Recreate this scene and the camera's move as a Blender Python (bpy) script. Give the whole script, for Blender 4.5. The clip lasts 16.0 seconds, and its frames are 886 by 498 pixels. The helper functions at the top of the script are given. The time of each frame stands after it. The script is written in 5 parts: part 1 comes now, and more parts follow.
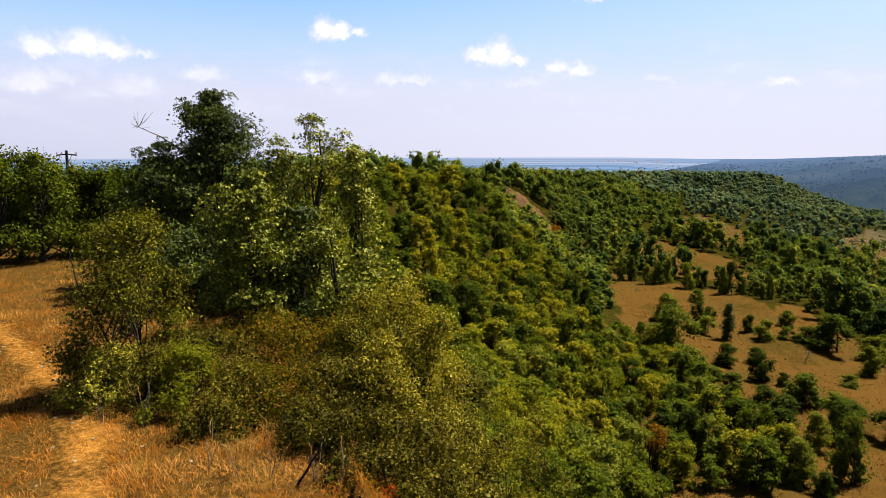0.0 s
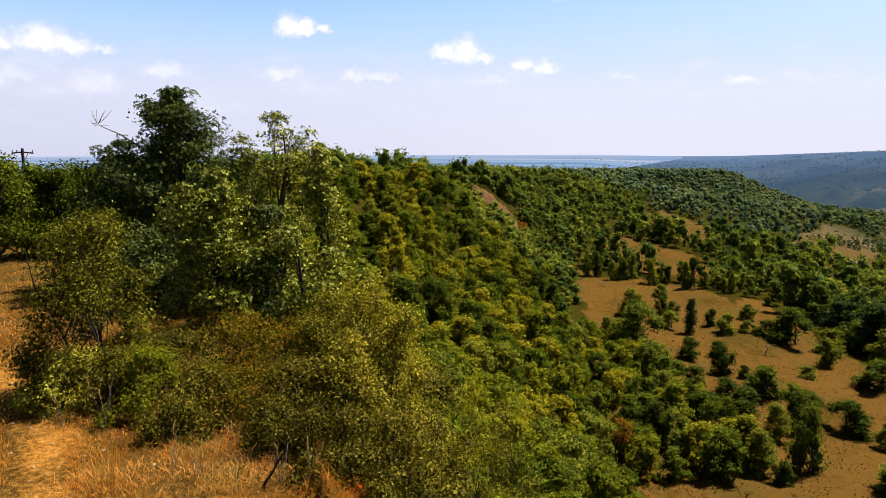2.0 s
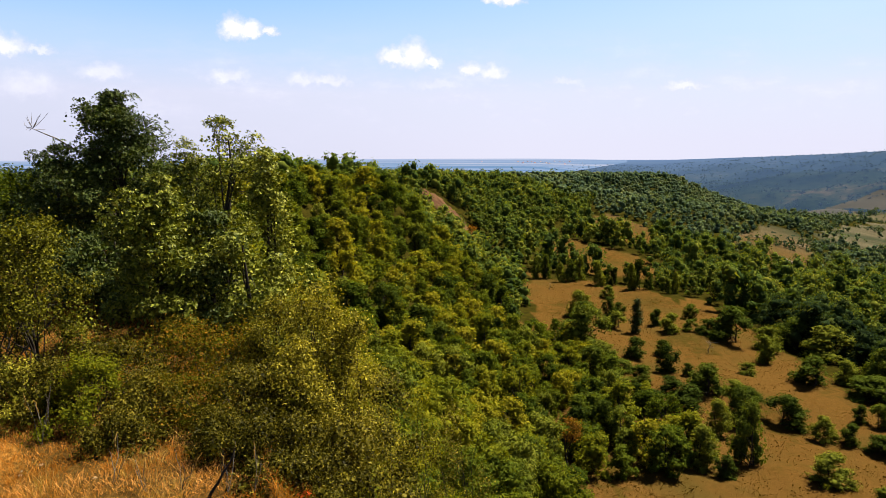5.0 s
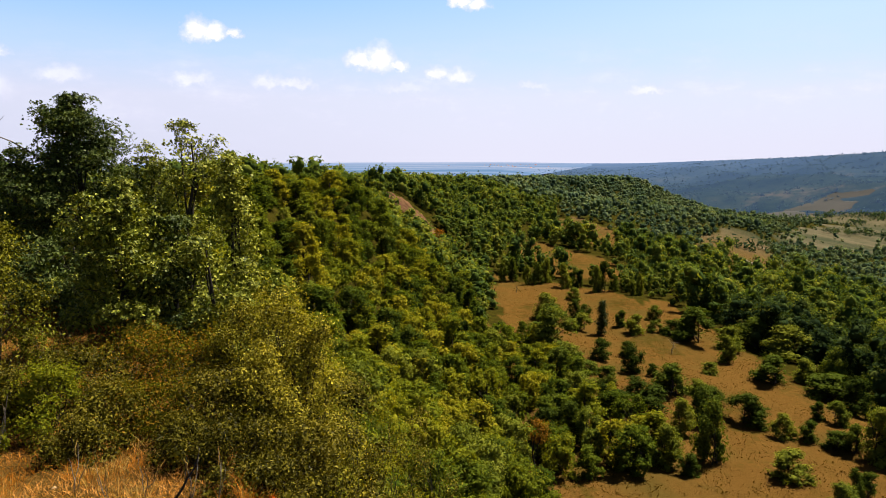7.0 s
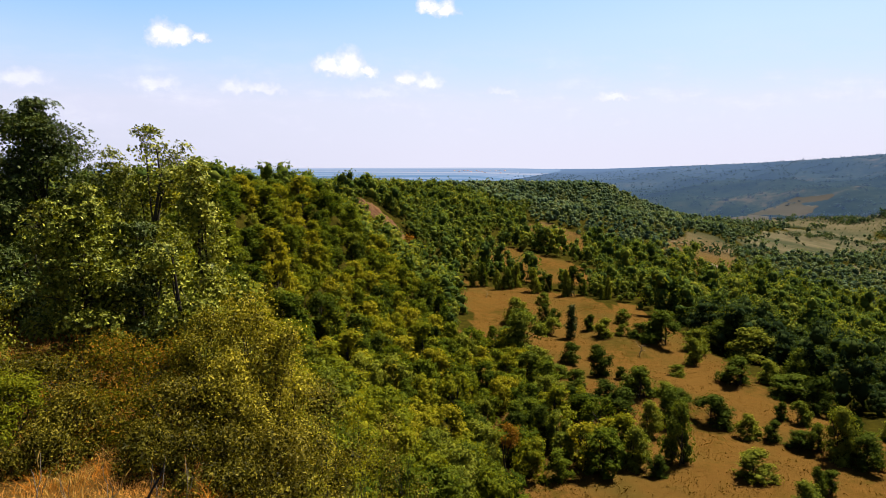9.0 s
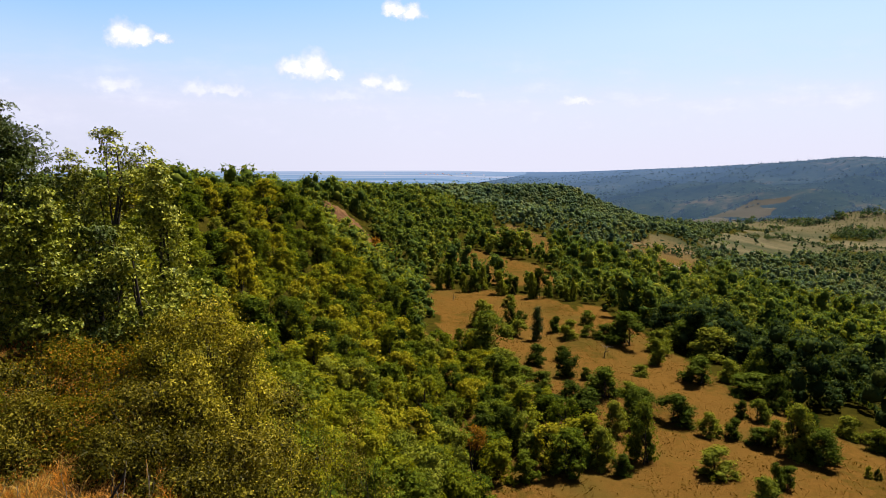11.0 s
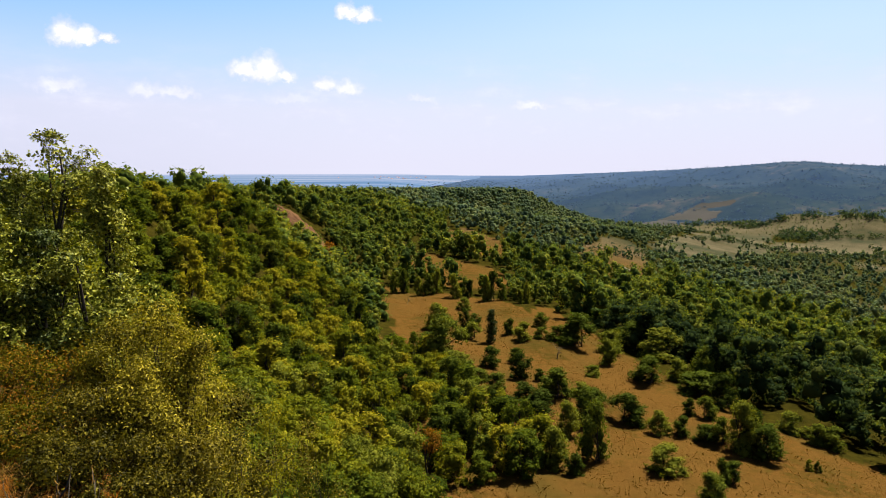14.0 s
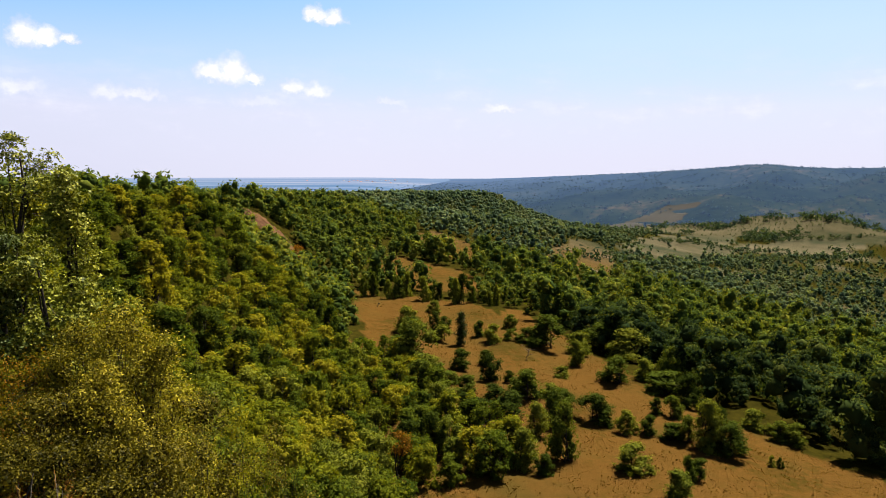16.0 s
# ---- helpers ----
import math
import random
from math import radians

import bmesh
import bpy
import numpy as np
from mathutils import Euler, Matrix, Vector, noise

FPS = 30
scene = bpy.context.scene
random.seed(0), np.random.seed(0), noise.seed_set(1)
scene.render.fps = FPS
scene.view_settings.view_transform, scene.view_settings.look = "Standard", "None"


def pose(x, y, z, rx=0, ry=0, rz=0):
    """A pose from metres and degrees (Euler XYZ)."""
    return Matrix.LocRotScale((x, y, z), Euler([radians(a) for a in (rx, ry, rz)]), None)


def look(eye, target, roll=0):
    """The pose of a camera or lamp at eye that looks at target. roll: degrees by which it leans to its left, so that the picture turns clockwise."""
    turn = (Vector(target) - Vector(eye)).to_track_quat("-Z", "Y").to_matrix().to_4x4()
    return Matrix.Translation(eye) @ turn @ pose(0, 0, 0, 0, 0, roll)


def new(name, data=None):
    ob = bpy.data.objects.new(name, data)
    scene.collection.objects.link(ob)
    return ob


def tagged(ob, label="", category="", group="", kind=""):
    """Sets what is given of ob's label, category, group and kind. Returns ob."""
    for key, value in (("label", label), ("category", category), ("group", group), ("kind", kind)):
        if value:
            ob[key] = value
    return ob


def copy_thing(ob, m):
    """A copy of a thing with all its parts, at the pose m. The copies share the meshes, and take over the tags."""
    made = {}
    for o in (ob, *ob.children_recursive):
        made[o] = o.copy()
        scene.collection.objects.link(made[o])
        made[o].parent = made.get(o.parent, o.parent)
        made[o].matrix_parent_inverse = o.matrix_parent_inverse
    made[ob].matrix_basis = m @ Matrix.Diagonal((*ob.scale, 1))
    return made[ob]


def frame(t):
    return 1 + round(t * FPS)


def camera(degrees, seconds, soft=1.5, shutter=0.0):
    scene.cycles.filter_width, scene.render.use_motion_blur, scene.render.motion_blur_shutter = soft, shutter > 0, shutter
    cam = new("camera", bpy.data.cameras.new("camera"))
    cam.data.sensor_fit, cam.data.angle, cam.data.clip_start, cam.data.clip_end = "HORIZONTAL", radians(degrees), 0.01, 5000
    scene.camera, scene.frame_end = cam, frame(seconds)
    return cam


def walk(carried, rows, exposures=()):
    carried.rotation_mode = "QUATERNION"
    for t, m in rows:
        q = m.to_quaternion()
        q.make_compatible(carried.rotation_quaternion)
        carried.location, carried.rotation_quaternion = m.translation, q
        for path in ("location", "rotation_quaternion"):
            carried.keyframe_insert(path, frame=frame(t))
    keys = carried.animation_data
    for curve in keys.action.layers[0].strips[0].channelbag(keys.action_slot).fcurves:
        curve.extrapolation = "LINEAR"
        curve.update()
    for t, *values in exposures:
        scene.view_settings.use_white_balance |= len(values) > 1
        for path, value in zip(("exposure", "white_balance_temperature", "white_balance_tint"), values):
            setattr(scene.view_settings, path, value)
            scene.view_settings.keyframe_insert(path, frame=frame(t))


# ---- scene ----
# ---------------------------------------------------------------- camera
cam = camera(64.7, 16.0, soft=0.45)


def aim(t, yaw, pitch, roll, x, y, z):
    """A row for walk(): yaw clockwise from +y, pitch up, roll to the left, in degrees, and the eye's drift in metres."""
    a, p = radians(yaw), radians(pitch)
    eye = Vector((x, y, 4.3 + z))
    return t, look(eye, eye + Vector((math.sin(a) * math.cos(p), math.cos(a) * math.cos(p), math.sin(p))) * 10, roll)


walk(cam, [
    aim(0, 0.000, -7.721, -0.113, 0.000, 0.000, 0.000),
    aim(0.5, 0.479, -7.762, -0.199, 0.008, -0.007, 0.005),
    aim(1, 1.212, -7.828, -0.172, 0.015, -0.016, 0.010),
    aim(1.5, 1.915, -7.879, -0.175, 0.023, -0.026, 0.015),
    aim(2, 2.694, -7.934, -0.158, 0.030, -0.037, 0.020),
    aim(2.5, 3.196, -7.953, -0.205, 0.038, -0.049, 0.024),
    aim(3, 3.949, -7.895, -0.192, 0.045, -0.063, 0.028),
    aim(3.5, 4.686, -7.837, -0.201, 0.052, -0.078, 0.032),
    aim(4, 5.423, -7.758, -0.176, 0.060, -0.094, 0.036),
    aim(6.5, 8.827, -7.434, -0.201, 0.095, -0.193, 0.052),
    aim(7, 9.494, -7.354, -0.176, 0.102, -0.216, 0.054),
    aim(7.5, 9.987, -7.349, -0.199, 0.108, -0.241, 0.057),
    aim(8, 10.801, -7.290, -0.143, 0.115, -0.267, 0.059),
    aim(8.5, 11.368, -7.095, -0.187, 0.122, -0.294, 0.061),
    aim(9, 11.940, -6.912, -0.193, 0.128, -0.323, 0.063),
    aim(11.5, 15.236, -6.631, -0.132, 0.160, -0.485, 0.069),
    aim(12, 15.733, -6.573, -0.138, 0.166, -0.521, 0.069),
    aim(12.5, 16.471, -6.531, -0.083, 0.172, -0.558, 0.070),
    aim(13, 17.137, -6.481, -0.047, 0.178, -0.597, 0.070),
    aim(13.5, 17.553, -6.449, -0.086, 0.184, -0.636, 0.070),
    aim(14, 18.414, -6.388, -0.035, 0.190, -0.677, 0.070),
    aim(14.5, 19.090, -6.331, -0.031, 0.196, -0.720, 0.069),
    aim(15, 19.546, -6.273, -0.076, 0.202, -0.763, 0.069),
    aim(15.5, 20.320, -6.204, -0.069, 0.207, -0.808, 0.068),
    aim(16, 20.891, -6.144, -0.091, 0.213, -0.854, 0.067),
], exposures=[(0, 2.2), (16, 2.2)])


# ---------------------------------------------------------------- light
SUN_AZ, SUN_EL = 60.0, 58.0
sun = new("sun", bpy.data.lights.new("sun", "SUN"))
sun.data.energy, sun.data.angle, sun.data.color = 5.0, radians(0.53), (1.0, 0.92, 0.76)
sa, se = radians(SUN_AZ), radians(SUN_EL)
sun.matrix_world = look((60 * math.sin(sa) * math.cos(se), 60 * math.cos(sa) * math.cos(se), 60 * math.sin(se)), (0, 0, 0))

world = bpy.data.worlds.new("sky")
scene.world = world
world.use_nodes = True
wn, wl = world.node_tree.nodes, world.node_tree.links
wn.clear()


def wnode(kind, **sets):
    n = wn.new(kind)
    for k, v in sets.items():
        if k == "op":
            n.operation = v
        else:
            n.inputs[int(k[1:])].default_value = v
    return n


def wmath(op, a, b=None, clamp=False):
    n = wn.new("ShaderNodeMath")
    n.operation, n.use_clamp = op, clamp
    for i, v in enumerate((a, b)):
        if v is None:
            continue
        if isinstance(v, (int, float)):
            n.inputs[i].default_value = v
        else:
            wl.new(v, n.inputs[i])
    return n.outputs[0]


sky = wn.new("ShaderNodeTexSky")
sky.sky_type, sky.sun_disc, sky.sun_elevation, sky.sun_rotation = "NISHITA", False, se, sa
sky.altitude, sky.air_density, sky.dust_density, sky.ozone_density = 200, 1.0, 2.2, 1.6
coord = wn.new("ShaderNodeTexCoord")
part_xyz = wn.new("ShaderNodeSeparateXYZ")
wl.new(coord.outputs["Generated"], part_xyz.inputs[0])
azimuth = wmath("MULTIPLY", wmath("ARCTAN2", part_xyz.outputs[0], part_xyz.outputs[1]), 57.2958)
elevation = wmath("MULTIPLY", wmath("ARCSINE", part_xyz.outputs[2]), 57.2958)
flat = wn.new("ShaderNodeCombineXYZ")
wl.new(azimuth, flat.inputs[0])
wl.new(elevation, flat.inputs[1])


def wnoise(scale, detail, rough, stretch=(1, 1, 1)):
    m = wn.new("ShaderNodeVectorMath")
    m.operation = "MULTIPLY"
    wl.new(flat.outputs[0], m.inputs[0])
    m.inputs[1].default_value = stretch
    n = wn.new("ShaderNodeTexNoise")
    wl.new(m.outputs[0], n.inputs["Vector"])
    n.inputs["Scale"].default_value, n.inputs["Detail"].default_value, n.inputs["Roughness"].default_value = scale, detail, rough
    return n


bend = wnoise(1.1, 9, 0.6)
shift = wn.new("ShaderNodeVectorMath")
shift.operation = "MULTIPLY_ADD"
wl.new(bend.outputs["Color"], shift.inputs[0])
shift.inputs[1].default_value, shift.inputs[2].default_value = (2.0, 1.7, 0), (-1.0, -0.85, 0)
moved = wn.new("ShaderNodeVectorMath")
moved.operation = "ADD"
wl.new(flat.outputs[0], moved.inputs[0])
wl.new(shift.outputs[0], moved.inputs[1])
# fair-weather clouds: azimuth, elevation of the base, half width, height, density
CLOUDS = [(2.9, 7.6, 1.6, 1.2, 1.0), (4.5, 7.6, 1.8, 1.8, 1.0), (6.0, 7.2, 1.1, 0.7, 0.95), (-9.3, 9.4, 1.3, 1.6, 1.0), (-8.1, 9.3, 1.5, 1.0, 1.0), (-6.6, 9.3, 0.7, 0.7, 0.9), (-29.2, 7.3, 2.1, 1.4, 0.85), (-26.5, 7.6, 2.7, 1.6, 0.85), (-24.7, 7.4, 2.3, 1.2, 0.85), (-22.5, 7.2, 1.4, 0.5, 0.62), (9.1, 6.6, 1.4, 1.1, 0.8), (10.8, 6.4, 1.7, 1.0, 0.75), (-9.9, 5.9, 2.5, 1.1, 0.62), (-4.2, 5.8, 1.7, 1.0, 0.62), (-2.2, 5.7, 2.5, 0.7, 0.62), (-18.6, 5.9, 2.5, 1.0, 0.6), (-23.3, 4.8, 2.9, 1.8, 0.52), (25.6, 5.1, 2.3, 0.6, 0.62), (-30.1, 4.9, 2.5, 1.8, 0.62), (10.9, 12.1, 1.3, 1.0, 1.0), (12.2, 11.8, 1.4, 1.0, 1.0), (16.7, 5.6, 1.7, 0.5, 0.45), (-28.3, 5.4, 2.5, 1.1, 0.45), (6.5, 5.5, 3.3, 0.9, 0.45)]
cover = None
for az, el, w, h, dens in CLOUDS:
    off = wn.new("ShaderNodeVectorMath")
    off.operation = "SUBTRACT"
    wl.new(moved.outputs[0], off.inputs[0])
    off.inputs[1].default_value = (az, el, 0)
    cut = wn.new("ShaderNodeSeparateXYZ")
    wl.new(off.outputs[0], cut.inputs[0])
    up = wmath("MAXIMUM", wmath("DIVIDE", cut.outputs[1], h), wmath("MULTIPLY", cut.outputs[1], -1.7 / h))
    side = wmath("DIVIDE", cut.outputs[0], w)
    far = wmath("SQRT", wmath("ADD", wmath("MULTIPLY", up, up), wmath("MULTIPLY", side, side)))
    body = wmath("MULTIPLY", wmath("MULTIPLY", wmath("SUBTRACT", 1.0, far), 1.45, True), min(1.0, dens * 1.05))
    cover = body if cover is None else wmath("MAXIMUM", cover, body)
# thin veils low over the plain
veil = wnoise(0.16, 5, 0.6, (1, 3.2, 1))
low = wmath("MULTIPLY", wmath("SUBTRACT", 1.0, wmath("DIVIDE", wmath("ABSOLUTE", wmath("SUBTRACT", elevation, 5.0)), 5.0), True), 0.8)
veils = wmath("MULTIPLY", wmath("MULTIPLY", wmath("SUBTRACT", veil.outputs[0], 0.44), 2.6, True), low)
cover = wmath("MAXIMUM", cover, veils, True)
hazy = wn.new("ShaderNodeValToRGB")
wl.new(wmath("DIVIDE", elevation, 40.0), hazy.inputs[0])
while len(hazy.color_ramp.elements) < 5:
    hazy.color_ramp.elements.new(0.5)
for stop, (at_el, colour) in zip(hazy.color_ramp.elements, [(0.0, (0.79, 0.78, 0.95)), (0.12, (0.76, 0.77, 0.95)), (0.20, (0.55, 0.71, 0.97)), (0.33, (0.28, 0.56, 0.97)), (1.0, (0.05, 0.12, 0.34))]):
    stop.position, stop.color = at_el, (*colour, 1)
sunward = wmath("MULTIPLY", wmath("MULTIPLY", wmath("DIVIDE", wmath("ADD", azimuth, 12.0), 45.0, True), 0.5), wmath("DIVIDE", wmath("SUBTRACT", elevation, 1.0), 9.0, True))
mixes = [wn.new("ShaderNodeMix") for _ in range(4)]
for k in mixes:
    k.data_type = "RGBA"
bright, scaled, mix1, mix2 = mixes
wl.new(sunward, bright.inputs[0])
dimmed = wn.new("ShaderNodeMix")
dimmed.data_type, dimmed.blend_type = "RGBA", "MULTIPLY"
wl.new(wmath("MULTIPLY", wmath("SUBTRACT", 1.0, wmath("DIVIDE", wmath("ADD", azimuth, 34.0), 46.0, True)), wmath("SUBTRACT", 1.0, wmath("DIVIDE", elevation, 9.0, True))), dimmed.inputs[0])
wl.new(hazy.outputs[0], dimmed.inputs[6])
dimmed.inputs[7].default_value = (0.80, 0.83, 0.87, 1)
wl.new(dimmed.outputs[2], bright.inputs[6])
bright.inputs[7].default_value = (0.74, 0.89, 0.98, 1)
scaled.blend_type = "MULTIPLY"
scaled.inputs[0].default_value = 1
wl.new(bright.outputs[2], scaled.inputs[6])
scaled.inputs[7].default_value = (4.75, 4.8, 4.75, 1)
wl.new(wmath("MULTIPLY", wmath("DIVIDE", wmath("SUBTRACT", 45.0, elevation), 30.0, True), 0.94), mix1.inputs[0])
clear = wn.new("ShaderNodeMix")
clear.data_type, clear.blend_type = "RGBA", "MULTIPLY"
clear.inputs[0].default_value, clear.inputs[7].default_value = 1, (0.33, 0.33, 0.33, 1)
wl.new(sky.outputs[0], clear.inputs[6])
wl.new(clear.outputs[2], mix1.inputs[6])
wl.new(scaled.outputs[2], mix1.inputs[7])
puff = wnoise(0.8, 7, 0.6)
cloud_tone = wn.new("ShaderNodeValToRGB")
wl.new(wmath("ADD", wmath("MULTIPLY", cover, 0.55), wmath("MULTIPLY", puff.outputs[0], 0.7)), cloud_tone.inputs[0])
for stop, (at_el, colour) in zip(cloud_tone.color_ramp.elements, [(0.4, (0.74, 0.74, 0.91)), (0.85, (1, 0.99, 1))]):
    stop.position, stop.color = at_el, (*colour, 1)
tone10 = wn.new("ShaderNodeMix")
tone10.data_type, tone10.blend_type = "RGBA", "MULTIPLY"
tone10.inputs[0].default_value = 1
wl.new(cloud_tone.outputs[0], tone10.inputs[6])
tone10.inputs[7].default_value = (4.8, 4.8, 4.88, 1)
wl.new(cover, mix2.inputs[0])
wl.new(mix1.outputs[2], mix2.inputs[6])
wl.new(tone10.outputs[2], mix2.inputs[7])
back = wn.new("ShaderNodeBackground")
wl.new(mix2.outputs[2], back.inputs[0])
back.inputs[1].default_value = 0.05
wl.new(back.outputs[0], wn.new("ShaderNodeOutputWorld").inputs[0])


# ---------------------------------------------------------------- materials
def material(name):
    m = bpy.data.materials.new(name)
    m.use_nodes = True
    m.node_tree.nodes.clear()
    return m, m.node_tree.nodes, m.node_tree.links


def noise_node(n, l, scale, detail=4, vector=None, rough=0.55):
    t = n.new("ShaderNodeTexNoise")
    t.inputs["Scale"].default_value, t.inputs["Detail"].default_value, t.inputs["Roughness"].default_value = scale, detail, rough
    if vector is not None:
        l.new(vector, t.inputs["Vector"])
    return t.outputs[0]


def ramp(n, l, value, stops):
    r = n.new("ShaderNodeValToRGB")
    e = r.color_ramp.elements
    while len(e) < len(stops):
        e.new(0.5)
    for k, (p, c) in zip(e, stops):
        k.position, k.color = p, (*c, 1)
    l.new(value, r.inputs[0])
    return r.outputs[0]


def mixed(n, l, k, a, b, blend="MIX"):
    m = n.new("ShaderNodeMix")
    m.data_type, m.blend_type = "RGBA", blend
    for i, v in ((0, k), (6, a), (7, b)):
        if isinstance(v, (int, float)):
            m.inputs[i].default_value = v
        elif isinstance(v, tuple):
            m.inputs[i].default_value = (*v, 1)
        else:
            l.new(v, m.inputs[i])
    return m.outputs[2]


def calc(n, l, op, a, b=None, clamp=False):
    m = n.new("ShaderNodeMath")
    m.operation, m.use_clamp = op, clamp
    for i, v in enumerate((a, b)):
        if isinstance(v, (int, float)):
            m.inputs[i].default_value = v
        elif v is not None:
            l.new(v, m.inputs[i])
    return m.outputs[0]


def leaf_material(name, shades, clump=0.0, gloss=0.6, through_light=0.3, haze_glow=None, shine=0.0, by_leaf=0.32):
    """Leaves: shades dark to light, picked by leaf, by tree and (clump) by a slow noise over the ground."""
    m, n, l = material(name)
    geo, info = n.new("ShaderNodeNewGeometry"), n.new("ShaderNodeObjectInfo")
    leaf = geo.outputs["Random Per Island"]
    if clump:
        cells = n.new("ShaderNodeTexVoronoi")
        cells.inputs["Scale"].default_value = clump
        flatten = n.new("ShaderNodeVectorMath")
        flatten.operation = "MULTIPLY"
        flatten.inputs[1].default_value = (1, 1, 0.2)
        l.new(geo.outputs["Position"], flatten.inputs[0])
        l.new(flatten.outputs[0], cells.inputs["Vector"])
        sep = n.new("ShaderNodeSeparateColor")
        l.new(cells.outputs["Color"], sep.inputs[0])
        tree = calc(n, l, "ADD", calc(n, l, "MULTIPLY", sep.outputs[0], 0.6),
                    calc(n, l, "MULTIPLY", noise_node(n, l, clump * 0.15, 3, flatten.outputs[0]), 0.4))
    else:
        tree = info.outputs["Random"]
    pick = calc(n, l, "ADD", calc(n, l, "MULTIPLY", leaf, by_leaf), calc(n, l, "MULTIPLY", tree, 1 - by_leaf))
    colour = ramp(n, l, pick, shades)
    back_colour = mixed(n, l, 1.0, colour, (1.7, 1.6, 0.5), "MULTIPLY")
    bsdf, trans, mix, out = (n.new(k) for k in ("ShaderNodeBsdfPrincipled", "ShaderNodeBsdfTranslucent", "ShaderNodeMixShader", "ShaderNodeOutputMaterial"))
    l.new(colour, bsdf.inputs["Base Color"])
    bsdf.inputs["Roughness"].default_value = gloss
    bsdf.inputs["Specular IOR Level"].default_value = shine
    l.new(back_colour, trans.inputs[0])
    mix.inputs[0].default_value = through_light
    l.new(bsdf.outputs[0], mix.inputs[1])
    l.new(trans.outputs[0], mix.inputs[2])
    shader = mix.outputs[0]
    # distance haze, added as an even emission on top of the leaf
    if haze_glow:
        em, add = n.new("ShaderNodeEmission"), n.new("ShaderNodeAddShader")
        em.inputs[0].default_value, em.inputs[1].default_value = (*haze_glow[:3], 1), haze_glow[3]
        l.new(shader, add.inputs[0])
        l.new(em.outputs[0], add.inputs[1])
        shader = add.outputs[0]
    l.new(shader, out.inputs[0])
    return m


def bark_material(name, dark, light):
    m, n, l = material(name)
    tc = n.new("ShaderNodeTexCoord")
    grain = n.new("ShaderNodeMapping")
    grain.inputs["Scale"].default_value = (9, 9, 1.6)
    l.new(tc.outputs["Object"], grain.inputs[0])
    v = noise_node(n, l, 5, 6, grain.outputs[0], 0.65)
    bsdf, bump, out = n.new("ShaderNodeBsdfPrincipled"), n.new("ShaderNodeBump"), n.new("ShaderNodeOutputMaterial")
    l.new(ramp(n, l, v, [(0.3, dark), (0.7, light)]), bsdf.inputs["Base Color"])
    bsdf.inputs["Roughness"].default_value, bsdf.inputs["Specular IOR Level"].default_value = 0.9, 0.05
    bump.inputs["Strength"].default_value, bump.inputs["Distance"].default_value = 0.7, 0.02
    l.new(v, bump.inputs["Height"])
    l.new(bump.outputs[0], bsdf.inputs["Normal"])
    l.new(bsdf.outputs[0], out.inputs[0])
    return m


BARK = bark_material("bark", (0.010, 0.008, 0.006), (0.034, 0.028, 0.022))
DEAD_WOOD = bark_material("dead_wood", (0.05, 0.04, 0.03), (0.15, 0.125, 0.1))
OAK_DARK = leaf_material("oak_leaf_dark", [(0.1, (0.0103, 0.0173, 0.0037)), (0.5, (0.0218, 0.0321, 0.0061)), (0.9, (0.0551, 0.0666, 0.0153))], gloss=0.5, through_light=0.1, shine=0.03, by_leaf=0.75)
OAK_LIGHT = leaf_material("oak_leaf", [(0.1, (0.0260, 0.0340, 0.0030)), (0.5, (0.0680, 0.0760, 0.0060)), (0.9, (0.2000, 0.1950, 0.0260))], gloss=0.5, through_light=0.1, shine=0.04, by_leaf=0.75)
OLIVE = leaf_material("olive_leaf", [(0.1, (0.0209, 0.0211, 0.0012)), (0.5, (0.0816, 0.0788, 0.0055)), (0.9, (0.2328, 0.2086, 0.0236))], gloss=0.5, shine=0.02, through_light=0.18, by_leaf=0.6)
THORN = leaf_material("thorn_leaf", [(0.1, (0.0083, 0.0081, 0.0006)), (0.5, (0.0375, 0.0325, 0.0025)), (0.9, (0.1246, 0.1001, 0.0104))], gloss=0.5, shine=0.02, through_light=0.15, by_leaf=0.7)
WILLOW = leaf_material("willow_leaf", [(0.1, (0.0251, 0.0228, 0.0014)), (0.5, (0.0815, 0.0708, 0.0050)), (0.9, (0.2054, 0.1680, 0.0157))], gloss=0.5, shine=0.02, through_light=0.2, by_leaf=0.8)
RUSSET = leaf_material("russet_leaf", [(0.1, (0.0137, 0.0181, 0.0013)), (0.5, (0.0509, 0.0475, 0.0034)), (0.75, (0.1024, 0.0573, 0.0061)), (1.0, (0.1800, 0.0672, 0.0096))], by_leaf=0.75, through_light=0.2)
SLOPE = leaf_material("hillside_leaf", [(0.12, (0.0191, 0.0300, 0.0037)), (0.4, (0.0464, 0.0570, 0.0049)), (0.65, (0.0798, 0.0817, 0.0054)), (0.9, (0.1315, 0.1110, 0.0079))], through_light=0.3, by_leaf=0.3)
ORCHARD = leaf_material("pasture_tree_leaf", [(0.1, (0.0114, 0.0175, 0.0034)), (0.5, (0.0341, 0.0459, 0.0059)), (0.9, (0.0978, 0.1009, 0.0114))], through_light=0.28, by_leaf=0.3)
ROW_LEAF = leaf_material("field_tree_leaf", [(0.1, (0.0142, 0.0230, 0.0025)), (0.5, (0.0394, 0.0509, 0.0038)), (0.9, (0.0869, 0.0945, 0.0113))], through_light=0.15, by_leaf=0.6)
AUTUMN = leaf_material("autumn_leaf", [(0.1, (0.0849, 0.0437, 0.0060)), (0.6, (0.1457, 0.0601, 0.0091)), (0.9, (0.1820, 0.0764, 0.0182))])
